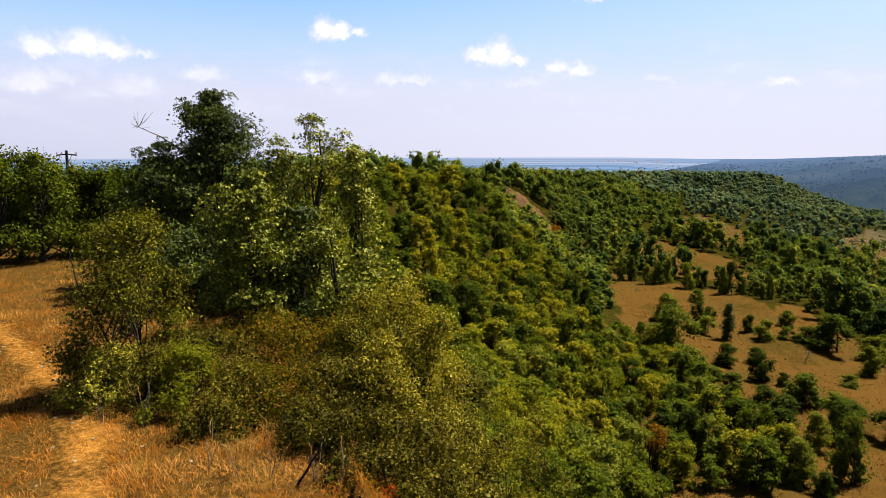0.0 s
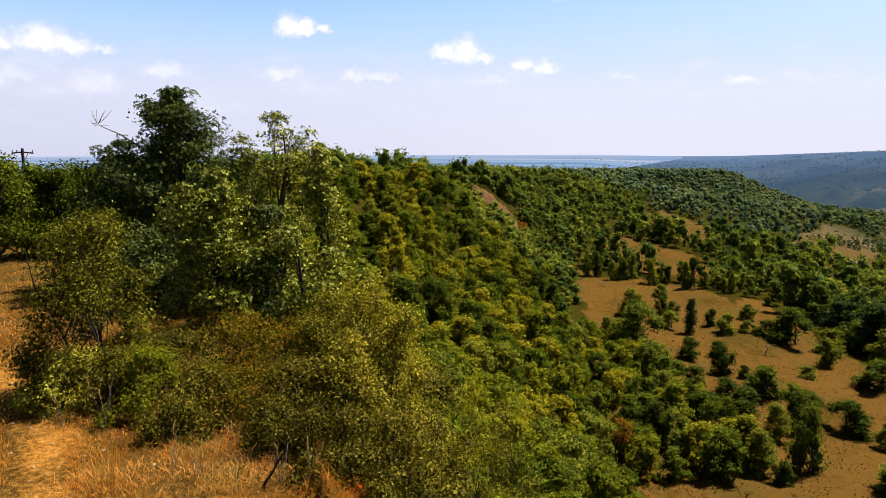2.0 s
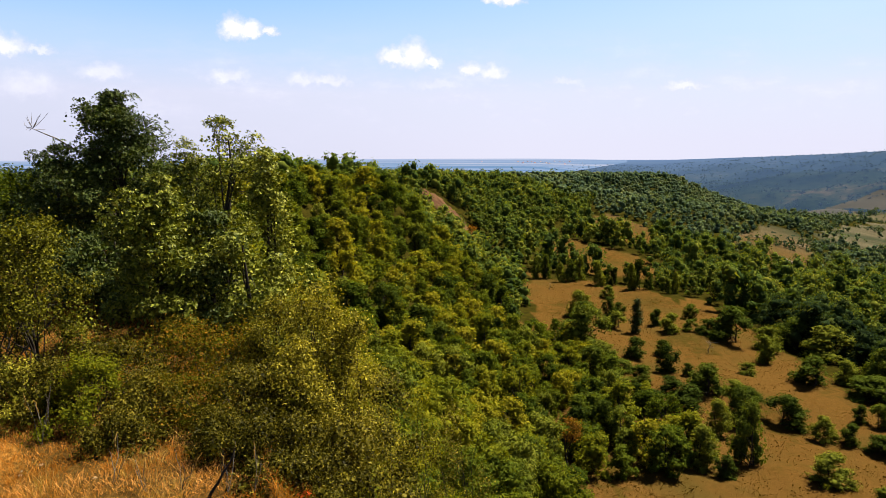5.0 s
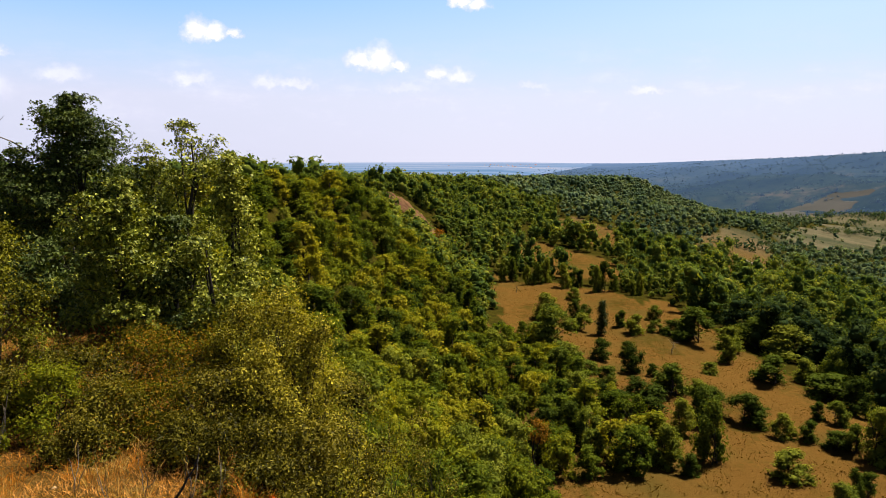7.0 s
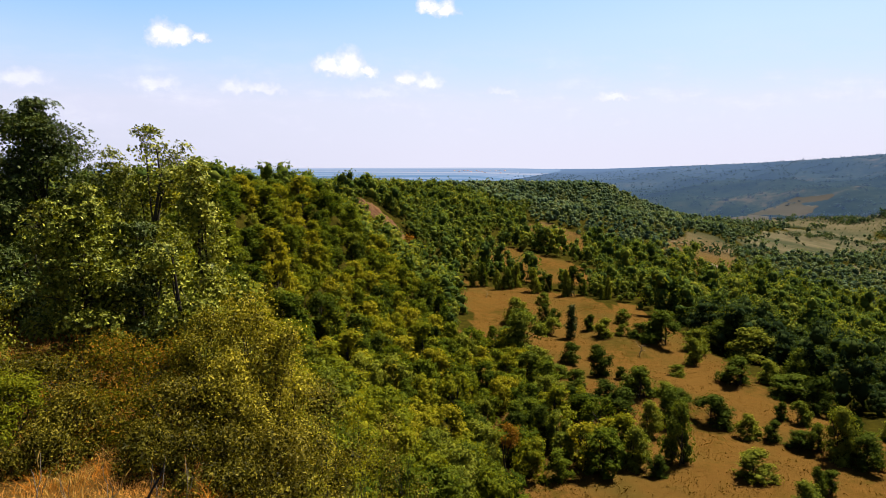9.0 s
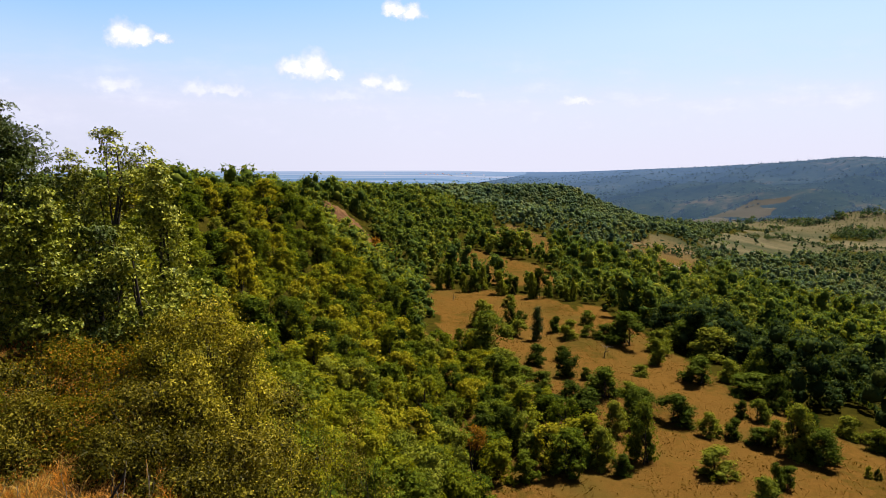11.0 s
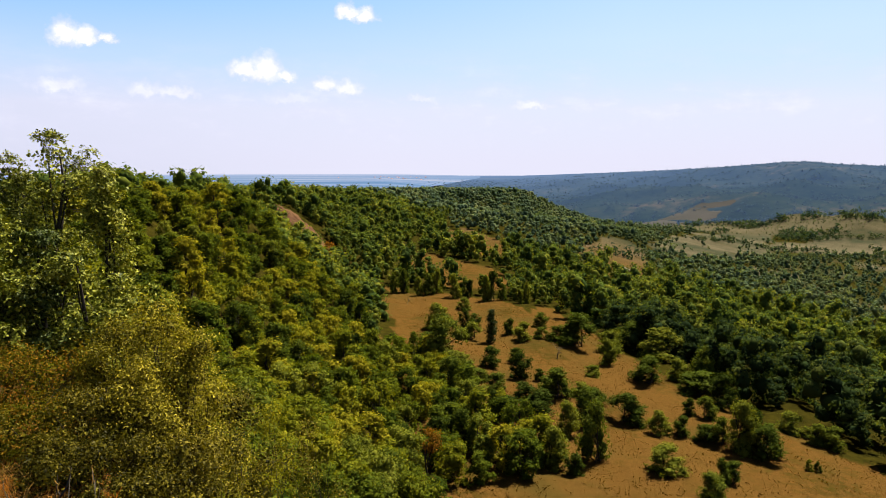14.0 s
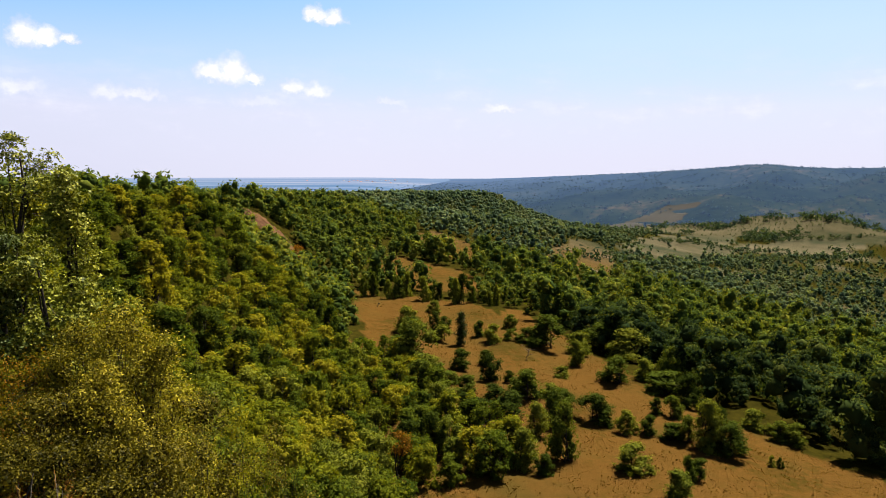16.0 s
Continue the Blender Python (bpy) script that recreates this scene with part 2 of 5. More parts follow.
# mid-distance leaf, with a little haze blue in the base colour
WOOD_MID = leaf_material("wood_leaf", [(0.2, (0.0192, 0.0319, 0.0082)), (0.42, (0.0350, 0.0512, 0.0106)), (0.6, (0.0574, 0.0720, 0.0117)), (0.8, (0.1060, 0.1042, 0.0134))], clump=0.2, through_light=0.34, by_leaf=0.4)
# wood leaf darkened for the shaded sides turned to the viewer
VALLEY_SHADED = leaf_material("valley_leaf_shaded", [(0.24, (0.0085, 0.0147, 0.0064)), (0.42, (0.0160, 0.0262, 0.0090)), (0.58, (0.0274, 0.0393, 0.0106)), (0.78, (0.0559, 0.0629, 0.0132))], clump=0.2, through_light=0.34, by_leaf=0.4)
# the next two are paler and bluer: distance haze mixed into leaf colour
WOOD_FAR_HAZED = leaf_material("hazed_far_wood_leaf", [(0.2, (0.0082, 0.0171, 0.0123)), (0.5, (0.0177, 0.0300, 0.0190)), (0.8, (0.0413, 0.0507, 0.0258))], clump=0.12, through_light=0.34)
RIDGE_HAZED = leaf_material("hazed_ridge_leaf", [(0.26, (0.0259, 0.0426, 0.0263)), (0.45, (0.0417, 0.0610, 0.0337)), (0.6, (0.0558, 0.0740, 0.0361)), (0.78, (0.0813, 0.0920, 0.0411))], clump=0.16, through_light=0.34, by_leaf=0.18)
STRAW = leaf_material("straw", [(0.1, (0.1075, 0.0567, 0.0101)), (0.5, (0.2016, 0.1197, 0.0277)), (0.9, (0.2822, 0.1890, 0.0605))], clump=0.8, through_light=0.25)
# distant leaf: blue haze is put in as a weak emission
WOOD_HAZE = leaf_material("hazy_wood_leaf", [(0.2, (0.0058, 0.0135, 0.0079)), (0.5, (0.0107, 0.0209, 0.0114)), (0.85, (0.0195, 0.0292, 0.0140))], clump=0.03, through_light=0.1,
                          haze_glow=(0.22, 0.34, 0.66, 0.046))
DRY_GRASS = leaf_material("dry_grass", [(0.1, (0.1123, 0.0365, 0.0039)), (0.5, (0.2416, 0.0873, 0.0118)), (0.9, (0.4214, 0.2208, 0.0685))], clump=0.9, through_light=0.25)
PASTURE_GRASS = leaf_material("pasture_grass", [(0.1, (0.0322, 0.0174, 0.0028)), (0.5, (0.0535, 0.0298, 0.0051)), (0.9, (0.0857, 0.0481, 0.0116))], clump=0.1, through_light=0.2)
RED_LEAF = leaf_material("sumac_leaf", [(0.1, (0.1445, 0.0217, 0.0058)), (0.5, (0.2456, 0.0433, 0.0108)), (0.9, (0.3251, 0.0867, 0.0217))])


def ground_material():
    """Dry turf, bare path, woodland litter and far fields with haze in their colour, chosen by the 'cover' attribute.
    """
    m, n, l = material("ground")
    geo, at = n.new("ShaderNodeNewGeometry"), n.new("ShaderNodeAttribute")
    at.attribute_name = "cover"
    pos = geo.outputs["Position"]
    sep = n.new("ShaderNodeSeparateColor")
    l.new(at.outputs["Color"], sep.inputs[0])
    bare, wood, distant = sep.outputs[0], sep.outputs[1], sep.outputs[2]
    fine, mid, big = noise_node(n, l, 9, 6, pos, 0.7), noise_node(n, l, 0.8, 5, pos, 0.6), noise_node(n, l, 0.09, 4, pos)
    turf = ramp(n, l, fine, [(0.3, (0.0200, 0.0100, 0.0022)), (0.5, (0.0450, 0.0230, 0.0054)), (0.72, (0.0820, 0.0440, 0.0120))])
    turf = mixed(n, l, calc(n, l, "MULTIPLY", calc(n, l, "SUBTRACT", mid, 0.45, True), 2.2, True), turf, (0.0320, 0.0190, 0.0038))
    turf = mixed(n, l, calc(n, l, "MULTIPLY", calc(n, l, "SUBTRACT", big, 0.48, True), 4.0, True), turf, (0.0310, 0.0215, 0.0050))
    dirt = ramp(n, l, fine, [(0.3, (0.1080, 0.0457, 0.0083)), (0.6, (0.1911, 0.0873, 0.0175)), (0.8, (0.2742, 0.1454, 0.0415))])
    # woodland litter, coloured extra dark for the shade under the canopy
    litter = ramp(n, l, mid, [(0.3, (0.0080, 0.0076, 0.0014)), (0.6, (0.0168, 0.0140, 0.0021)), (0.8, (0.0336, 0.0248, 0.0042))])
    bands = n.new("ShaderNodeCombineXYZ")
    for i, d in enumerate(((0.77, -0.64, 0), (0.64, 0.77, 0))):
        dot = n.new("ShaderNodeVectorMath")
        dot.operation = "DOT_PRODUCT"
        l.new(pos, dot.inputs[0])
        dot.inputs[1].default_value = d
        l.new(calc(n, l, "MULTIPLY", dot.outputs["Value"], (0.5, 1.9)[i]), bands.inputs[i])
    # far fields: some haze blue is mixed into these base colours
    patch = noise_node(n, l, 0.006, 5, bands.outputs[0], 0.6)
    fields = ramp(n, l, calc(n, l, "ADD", calc(n, l, "MULTIPLY", patch, 0.7), calc(n, l, "MULTIPLY", noise_node(n, l, 0.07, 4, pos, 0.65), 0.3)), [(0.36, (0.0118, 0.0165, 0.0090)), (0.45, (0.0227, 0.0233, 0.0134)), (0.52, (0.0363, 0.0320, 0.0192)), (0.62, (0.0508, 0.0428, 0.0268))])
    k_bare = calc(n, l, "MULTIPLY", calc(n, l, "SUBTRACT", calc(n, l, "ADD", bare, calc(n, l, "MULTIPLY", calc(n, l, "SUBTRACT", calc(n, l, "ADD", calc(n, l, "MULTIPLY", mid, 0.6), calc(n, l, "MULTIPLY", fine, 0.4)), 0.5), 2.2)), 0.4), 2.2, True)
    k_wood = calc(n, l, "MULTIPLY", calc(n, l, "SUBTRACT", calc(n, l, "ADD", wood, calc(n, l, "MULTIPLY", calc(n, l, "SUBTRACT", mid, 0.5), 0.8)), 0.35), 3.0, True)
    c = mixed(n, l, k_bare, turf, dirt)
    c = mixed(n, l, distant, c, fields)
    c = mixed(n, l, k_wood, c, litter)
    bsdf, bump, out = n.new("ShaderNodeBsdfPrincipled"), n.new("ShaderNodeBump"), n.new("ShaderNodeOutputMaterial")
    l.new(c, bsdf.inputs["Base Color"])
    bsdf.inputs["Roughness"].default_value = 0.95
    bsdf.inputs["Specular IOR Level"].default_value = 0.0
    bump.inputs["Strength"].default_value, bump.inputs["Distance"].default_value = 0.8, 0.12
    l.new(calc(n, l, "ADD", fine, mid), bump.inputs["Height"])
    l.new(bump.outputs[0], bsdf.inputs["Normal"])
    l.new(bsdf.outputs[0], out.inputs[0])
    return m


GROUND = ground_material()


def plain_material(name, stops, scale, rough=0.9, haze_glow=None, metal=0.0):
    m, n, l = material(name)
    tc = n.new("ShaderNodeTexCoord")
    bsdf, out = n.new("ShaderNodeBsdfPrincipled"), n.new("ShaderNodeOutputMaterial")
    v = noise_node(n, l, scale, 6, tc.outputs["Object"], 0.65)
    l.new(ramp(n, l, v, stops), bsdf.inputs["Base Color"])
    bsdf.inputs["Roughness"].default_value, bsdf.inputs["Metallic"].default_value = rough, metal
    bsdf.inputs["Specular IOR Level"].default_value = 0.05 if rough > 0.5 else 0.5
    bump = n.new("ShaderNodeBump")
    bump.inputs["Strength"].default_value, bump.inputs["Distance"].default_value = 0.6, 0.1
    l.new(v, bump.inputs["Height"])
    l.new(bump.outputs[0], bsdf.inputs["Normal"])
    l.new(bsdf.outputs[0], out.inputs[0])
    return m


SCAR = plain_material("red_earth", [(0.25, (0.0204, 0.0086, 0.0033)), (0.5, (0.0449, 0.0197, 0.0079)), (0.75, (0.0775, 0.0395, 0.0171))], 0.45)
STONE = plain_material("pale_stone", [(0.3, (0.12, 0.085, 0.045)), (0.7, (0.24, 0.18, 0.11))], 6)
CONCRETE = plain_material("weathered_concrete", [(0.3, (0.0150, 0.0138, 0.0126)), (0.7, (0.0300, 0.0282, 0.0258))], 4)


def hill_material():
    """The distant hills: dark woods, scrub and a few dry fields, with blue haze put into colour and emission, stronger
    with distance.
    """
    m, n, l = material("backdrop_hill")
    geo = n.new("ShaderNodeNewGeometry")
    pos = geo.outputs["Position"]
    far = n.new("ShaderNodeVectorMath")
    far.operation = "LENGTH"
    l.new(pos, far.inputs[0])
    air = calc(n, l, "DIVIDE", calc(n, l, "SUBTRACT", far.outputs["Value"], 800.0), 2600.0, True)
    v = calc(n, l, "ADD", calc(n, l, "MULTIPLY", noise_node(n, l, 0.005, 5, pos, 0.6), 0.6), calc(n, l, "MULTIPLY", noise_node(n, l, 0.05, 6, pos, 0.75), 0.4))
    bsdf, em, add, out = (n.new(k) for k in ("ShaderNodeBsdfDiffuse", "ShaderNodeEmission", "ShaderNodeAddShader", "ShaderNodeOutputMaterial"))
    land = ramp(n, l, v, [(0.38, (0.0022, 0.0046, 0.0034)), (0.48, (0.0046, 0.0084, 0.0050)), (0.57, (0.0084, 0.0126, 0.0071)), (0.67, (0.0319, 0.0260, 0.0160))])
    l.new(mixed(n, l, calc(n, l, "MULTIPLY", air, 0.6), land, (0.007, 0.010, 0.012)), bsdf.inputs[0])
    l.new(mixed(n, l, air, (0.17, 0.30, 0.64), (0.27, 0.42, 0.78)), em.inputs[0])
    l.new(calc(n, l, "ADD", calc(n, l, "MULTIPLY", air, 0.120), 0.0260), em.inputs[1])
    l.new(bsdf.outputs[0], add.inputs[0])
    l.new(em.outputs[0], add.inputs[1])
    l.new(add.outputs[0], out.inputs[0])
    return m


BACKDROP_HILL = hill_material()
# dry grass shifted to blue-grey: haze mixed into its base colour
FAR_MEADOW = plain_material("hazed_dry_meadow", [(0.3, (0.0114, 0.0120, 0.0121)), (0.55, (0.0162, 0.0156, 0.0154)), (0.75, (0.0208, 0.0187, 0.0184))], 0.02)


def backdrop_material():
    """Hazy far land: long pale fields and dark hedges, with the haze put in as emission, paler with distance."""
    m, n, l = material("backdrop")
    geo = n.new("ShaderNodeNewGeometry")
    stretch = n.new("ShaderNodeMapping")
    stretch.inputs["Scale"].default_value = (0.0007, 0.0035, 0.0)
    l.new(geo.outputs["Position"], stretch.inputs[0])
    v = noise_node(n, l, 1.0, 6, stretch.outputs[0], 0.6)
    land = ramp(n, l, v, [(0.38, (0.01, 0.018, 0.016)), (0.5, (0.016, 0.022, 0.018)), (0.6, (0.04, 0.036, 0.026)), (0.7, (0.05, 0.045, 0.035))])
    haze_glow = ramp(n, l, v, [(0.38, (0.12, 0.24, 0.54)), (0.55, (0.22, 0.36, 0.70)), (0.7, (0.40, 0.48, 0.72))])
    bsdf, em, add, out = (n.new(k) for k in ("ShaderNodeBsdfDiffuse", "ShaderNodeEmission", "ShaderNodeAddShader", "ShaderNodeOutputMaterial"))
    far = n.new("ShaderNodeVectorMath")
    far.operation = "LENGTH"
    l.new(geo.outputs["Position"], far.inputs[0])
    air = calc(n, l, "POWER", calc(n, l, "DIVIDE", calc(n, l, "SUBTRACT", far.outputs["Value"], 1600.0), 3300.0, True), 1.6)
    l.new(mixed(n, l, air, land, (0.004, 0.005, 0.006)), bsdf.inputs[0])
    l.new(mixed(n, l, calc(n, l, "MULTIPLY", air, 0.85), haze_glow, (0.66, 0.74, 0.98)), em.inputs[0])
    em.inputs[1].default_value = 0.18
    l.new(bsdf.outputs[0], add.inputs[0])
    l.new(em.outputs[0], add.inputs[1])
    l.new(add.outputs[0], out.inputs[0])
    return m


BACKDROP = backdrop_material()

INSULATOR = plain_material("brown_porcelain", [(0.3, (0.06, 0.03, 0.02)), (0.7, (0.12, 0.06, 0.04))], 3, 0.3)
RENDERED_WALL = plain_material("pale_render", [(0.3, (0.28, 0.28, 0.3)), (0.7, (0.36, 0.36, 0.38))], 0.5)
ROOF_TILE = plain_material("red_roof_tile", [(0.3, (0.16, 0.06, 0.04)), (0.7, (0.25, 0.1, 0.07))], 0.5)
TRACK = plain_material("dusty_track", [(0.3, (0.0420, 0.0336, 0.0235)), (0.7, (0.0714, 0.0571, 0.0378))], 0.4)


# ---------------------------------------------------------------- terrain
EYE_Z = 4.3
EDGE_Y = [-80, 0, 6, 10, 16, 24, 40, 60, 80, 100, 120, 140, 165, 185, 200, 300, 450, 560, 620, 700, 900, 1500]
EDGE_X = [-1, 0.2, -0.5, -1.4, -3.4, -7.5, -14, -17, -14, -5, 2.8, -1, -3, 6, 16, 58, 162, 256, 264, 232, 200, 150]
FOOT_Y = [-80, 0, 77, 169, 250, 310, 430, 560, 620, 700, 900, 1500]
FOOT_X = [11, 12.5, 21.5, 38, 72, 106, 195, 350, 390, 370, 300, 260]
TOP_Y, TOP_Z = [-80, 0, 30, 100, 165, 200, 300, 450, 560, 700, 1500], [0, 0, -0.3, -1.3, -3.4, -5, -9.3, -13, -16, -21, -23]
BENCH_Y, BENCH_Z = [-80, 170, 325, 430, 560, 700], [-25.5, -25.5, -18.5, -32, -47, -52]
MEAD_Y, MEAD_W = [-80, 0, 55, 95, 130, 150, 163, 174], [67, 65, 54, 47, 42, 36, 29, 0]


def wave(x, y, size, seed=0):
    """Smooth noise between about -1 and 1 over the plan."""
    a, b = x / size * 6.283, y / size * 6.283
    s = seed * 1.7
    return (np.sin(a * 0.71 + b * 0.52 + s) + np.sin(-a * 0.43 + b * 0.83 + 2 * s + 1) + np.sin(a * 1.27 - b * 0.31 + 3 * s + 2)
            + 0.6 * np.sin(a * 1.9 + b * 1.6 + s * 5) + 0.6 * np.sin(a * -1.4 + b * 2.2 + s * 7)) / 3.2


def smooth(a, b, v):
    k = np.clip((v - a) / (b - a), 0, 1)
    return k * k * (3 - 2 * k)


def spur_place(x, y):
    px, py = x - 395, y - 640
    return px * 0.80 + py * 0.60, px * 0.60 - py * 0.80


def on_spur(x, y):
    px, py = x - 505, y - 745
    along, across = px * 0.987 + py * 0.16, px * 0.16 - py * 0.987
    return (along > -60) & (along < 185) & (np.abs(across + wave(along, across, 90, 6) * 6) < np.interp(along, [-60, 60, 130, 185], [46, 36, 26, 8]))


def far_height(x, y):
    az, r = np.degrees(np.arctan2(x, y)), np.hypot(x, y)
    crest_r = np.interp(az, [10, 20, 30, 38, 45, 60, 90], [4200, 3300, 2500, 1950, 1600, 1650, 1700])
    crest_el = np.interp(az, [8, 15, 20, 25, 30, 35, 40, 43, 44.5, 46, 47.5, 50, 56, 90],
                         [-0.40, -0.40, -0.36, -0.27, -0.10, 0.08, 0.36, 0.60, 0.74, 0.74, 0.56, 0.42, 0.5, 0.5])
    crest_z = EYE_Z + crest_r * np.tan(np.radians(crest_el - 0.17 * smooth(18, 26, az)))
    k = np.clip((r - 650) / (crest_r - 650), 0, 1)
    z = -68 + (crest_z + 68) * k ** 1.25 + (wave(x, y, 420, 3) * 15 + wave(x, y, 190, 13) * 9) * smooth(0.03, 0.2, k) * smooth(1.0, 0.8, k) * smooth(23, 33, az)
    # the tan grass spur that runs up the far hill
    along, across = spur_place(x, y)
    z = z + 10 * np.exp(-(across / 85) ** 2) * smooth(0, 330, along) * smooth(640, 400, along)
    z = z - np.clip(r - crest_r, 0, None) * 0.012
    plain = np.interp(r, [600, 1500, 4900], [-24, -24, -20.5])
    w = smooth(13, 25, az)
    w = np.where(az < -90, 0, w)
    return plain * (1 - w) + z * w


def height(x, y):
    x, y = np.asarray(x, float), np.asarray(y, float)
    edge = np.interp(y, EDGE_Y, EDGE_X) + wave(y, y * 0.3, 35, 1) * np.interp(y, [10, 80, 300], [0.2, 0.6, 7.0])
    foot = np.interp(y, FOOT_Y, FOOT_X) + wave(y, y * 0.2, 45, 2) * 2.0
    top, bench = np.interp(y, TOP_Y, TOP_Z), np.interp(y, BENCH_Y, BENCH_Z)
    u = np.clip((x - edge) / (foot - edge), 0, 1)
    # rounded brow, steep face, soft foot
    s = np.interp(u, [0, 0.06, 0.2, 0.5, 0.8, 0.93, 1], [0, 0.045, 0.21, 0.58, 0.87, 0.965, 1])
    d = x - foot
    fall = np.interp(d, [0, 40, 70, 200, 330], [0, 0.07, 0.17, 0.72, 1])
    z = top + (bench - top) * s + np.where(d > 0, fall * (-68 - bench), 0)
    z = z + wave(x, y, 21, 5) * np.where(d > 0, 0.5, np.where(u > 0, 0.45, 0.10)) + wave(x, y, 6.5, 6) * 0.07
    # the knoll on which the viewer stands
    r = np.hypot(x, y)
    z = z + np.interp(np.hypot(x + 0.6, y + 0.4), [0, 1.2, 3.0, 7.2], [2.72, 2.68, 1.75, 0]) * np.where(x < 3, 1, np.clip(1 - (x - 3) / 3, 0, 1))
    w = smooth(640, 900, r)
    return z * (1 - w) + far_height(x, y) * w


def meadow(x, y):
    """1 on the open dry pasture below the scarp, 0 in the woods."""
    foot = np.interp(y, FOOT_Y, FOOT_X)
    d = x - foot + wave(x, y, 26, 9) * 3.0
    return (d > np.interp(y, [48, 62, 90, 140], [1.5, -1.5, -2.0, 1.5])) & (d < np.interp(y, MEAD_Y, MEAD_W))


# clearings farther off: centre, one half axis, the other half axis
CLEARINGS = [(70, 196, 13.0, -12.0, 5.0, 24.0), (100, 256, 12.0, -9.0, 8.0, 29.0), (71, 137, 3.9, -0.6, 7.0, 14.3), (175, 274, 25.0, 12.4, 25.9, 45.2), (156, 232, 17.6, 9.8, 22.2, 32.2), (383, 451, 120.4, 76.9, 117.2, 138.6), (550, 483, 122.4, 12.9, 46.0, 40.9), (290, 303, 25.0, 1.0, 10.0, 14.0), (142, 118, 8.0, -1.1, 18.4, 15.4)]


def clearing(x, y):
    out = np.zeros(np.shape(x), bool)
    for cx, cy, ux, uy, vx, vy in CLEARINGS:
        det = ux * vy - uy * vx
        a, b = ((x - cx) * vy - (y - cy) * vx) / det, ((y - cy) * ux - (x - cx) * uy) / det
        out |= a * a + b * b + wave(x, y, 35, 15) * 0.3 < 1
    return out


# ---------------------------------------------------------------- the ground sheet
def mesh_object(name, verts, faces, mat, parent=None):
    """One mesh object from arrays: verts (n, 3) and faces (m, k), all of one size."""
    me = bpy.data.meshes.new(name)
    verts, faces = np.asarray(verts, np.float32), np.asarray(faces, np.int32)
    m, k = faces.shape
    me.vertices.add(len(verts))
    me.vertices.foreach_set("co", verts.ravel())
    me.loops.add(m * k)
    me.loops.foreach_set("vertex_index", faces.ravel())
    me.polygons.add(m)
    me.polygons.foreach_set("loop_start", np.arange(0, m * k, k, dtype=np.int32))
    me.update(calc_edges=True)
    me.materials.append(mat)
    ob = new(name, me)
    if parent:
        ob.parent = parent
    return ob


def smooth_shade(ob):
    ob.data.polygons.foreach_set("use_smooth", np.ones(len(ob.data.polygons), bool))
    return ob


def path_line(y):
    """Where the footpath runs on the plateau."""
    return np.interp(y, [4, 7, 9.5, 11.5, 14, 18, 26, 40], [-3.2, -4.3, -5.2, -6.3, -8.3, -12, -19, -30])


def build_ground():
    az = np.radians(np.concatenate([np.arange(-46, 64, 0.45), np.arange(64, 314, 5)]))
    rad = np.concatenate([[0.02], np.geomspace(0.8, 4900, 290)])
    A, R = np.meshgrid(az, rad)
    X, Y = R * np.sin(A), R * np.cos(A)
    Z = height(X, Y) - 10 * smooth(1500, 2100, R)
    na, nr = len(az), len(rad)
    i = np.arange(nr - 1)[:, None] * na
    j, k = np.arange(na)[None], (np.arange(na)[None] + 1) % na
    faces = np.stack([i + j, i + k, i + na + k, i + na + j], -1).reshape(-1, 4)[:, ::-1]
    ob = mesh_object("ground", np.stack([X, Y, Z], -1).reshape(-1, 3), faces, GROUND)
    smooth_shade(ob)
    x, y, r = X.ravel(), Y.ravel(), R.ravel()
    edge, foot = np.interp(y, EDGE_Y, EDGE_X), np.interp(y, FOOT_Y, FOOT_X)
    bare = 0.68 * np.exp(-((x - 0.15 - path_line(y)) / 0.75) ** 2) * (y < 40) * (y > 2) + 0.35 * np.exp(-((x + 2.5) / 1.5) ** 2 - ((y - 9) / 2) ** 2)
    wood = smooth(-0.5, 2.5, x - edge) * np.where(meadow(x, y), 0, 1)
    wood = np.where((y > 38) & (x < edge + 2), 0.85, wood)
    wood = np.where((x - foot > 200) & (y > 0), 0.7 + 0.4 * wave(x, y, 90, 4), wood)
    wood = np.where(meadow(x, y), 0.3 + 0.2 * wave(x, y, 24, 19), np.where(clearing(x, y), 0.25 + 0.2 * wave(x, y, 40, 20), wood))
    spur = on_spur(x, y)
    wood = np.where((r > 760) & (np.degrees(np.arctan2(x, y)) > 18), np.where(spur, 0.1, 0.4), wood)
    far = smooth(230, 420, r)
    col = np.stack([bare, np.clip(wood, 0, 1), far, np.ones_like(x)], -1).astype(np.float32)
    at = ob.data.color_attributes.new("cover", "FLOAT_COLOR", "POINT")
    at.data.foreach_set("color", col.ravel())
    return tagged(ob, "dry golden turf, bare path and wooded slopes reaching the horizon", "ground", kind="structure")


def build_backdrop(name, label, mat, az, near_az, near_r, lift):
    """A sheet of distant land, far beyond everything else."""
    k = np.linspace(0, 1, 60)
    first = np.interp(az, near_az, near_r)
    A, K = np.meshgrid(np.radians(az), k)
    R = first[None] * (4880 / first[None]) ** K
    X, Y = R * np.sin(A), R * np.cos(A)
    Z = height(X, Y) + lift * (np.ones_like(A) if lift < 2 else np.maximum(smooth(16, 27, np.degrees(A)), 0.25))
    na = len(az)
    i, j = np.arange(len(k) - 1)[:, None] * na, np.arange(na - 1)[None]
    faces = np.stack([i + j + na, i + j + na + 1, i + j + 1, i + j], -1).reshape(-1, 4)
    return tagged(smooth_shade(mesh_object(name, np.stack([X, Y, Z], -1).reshape(-1, 3), faces, mat)), label, "backdrop", kind="structure")


ground = build_ground()
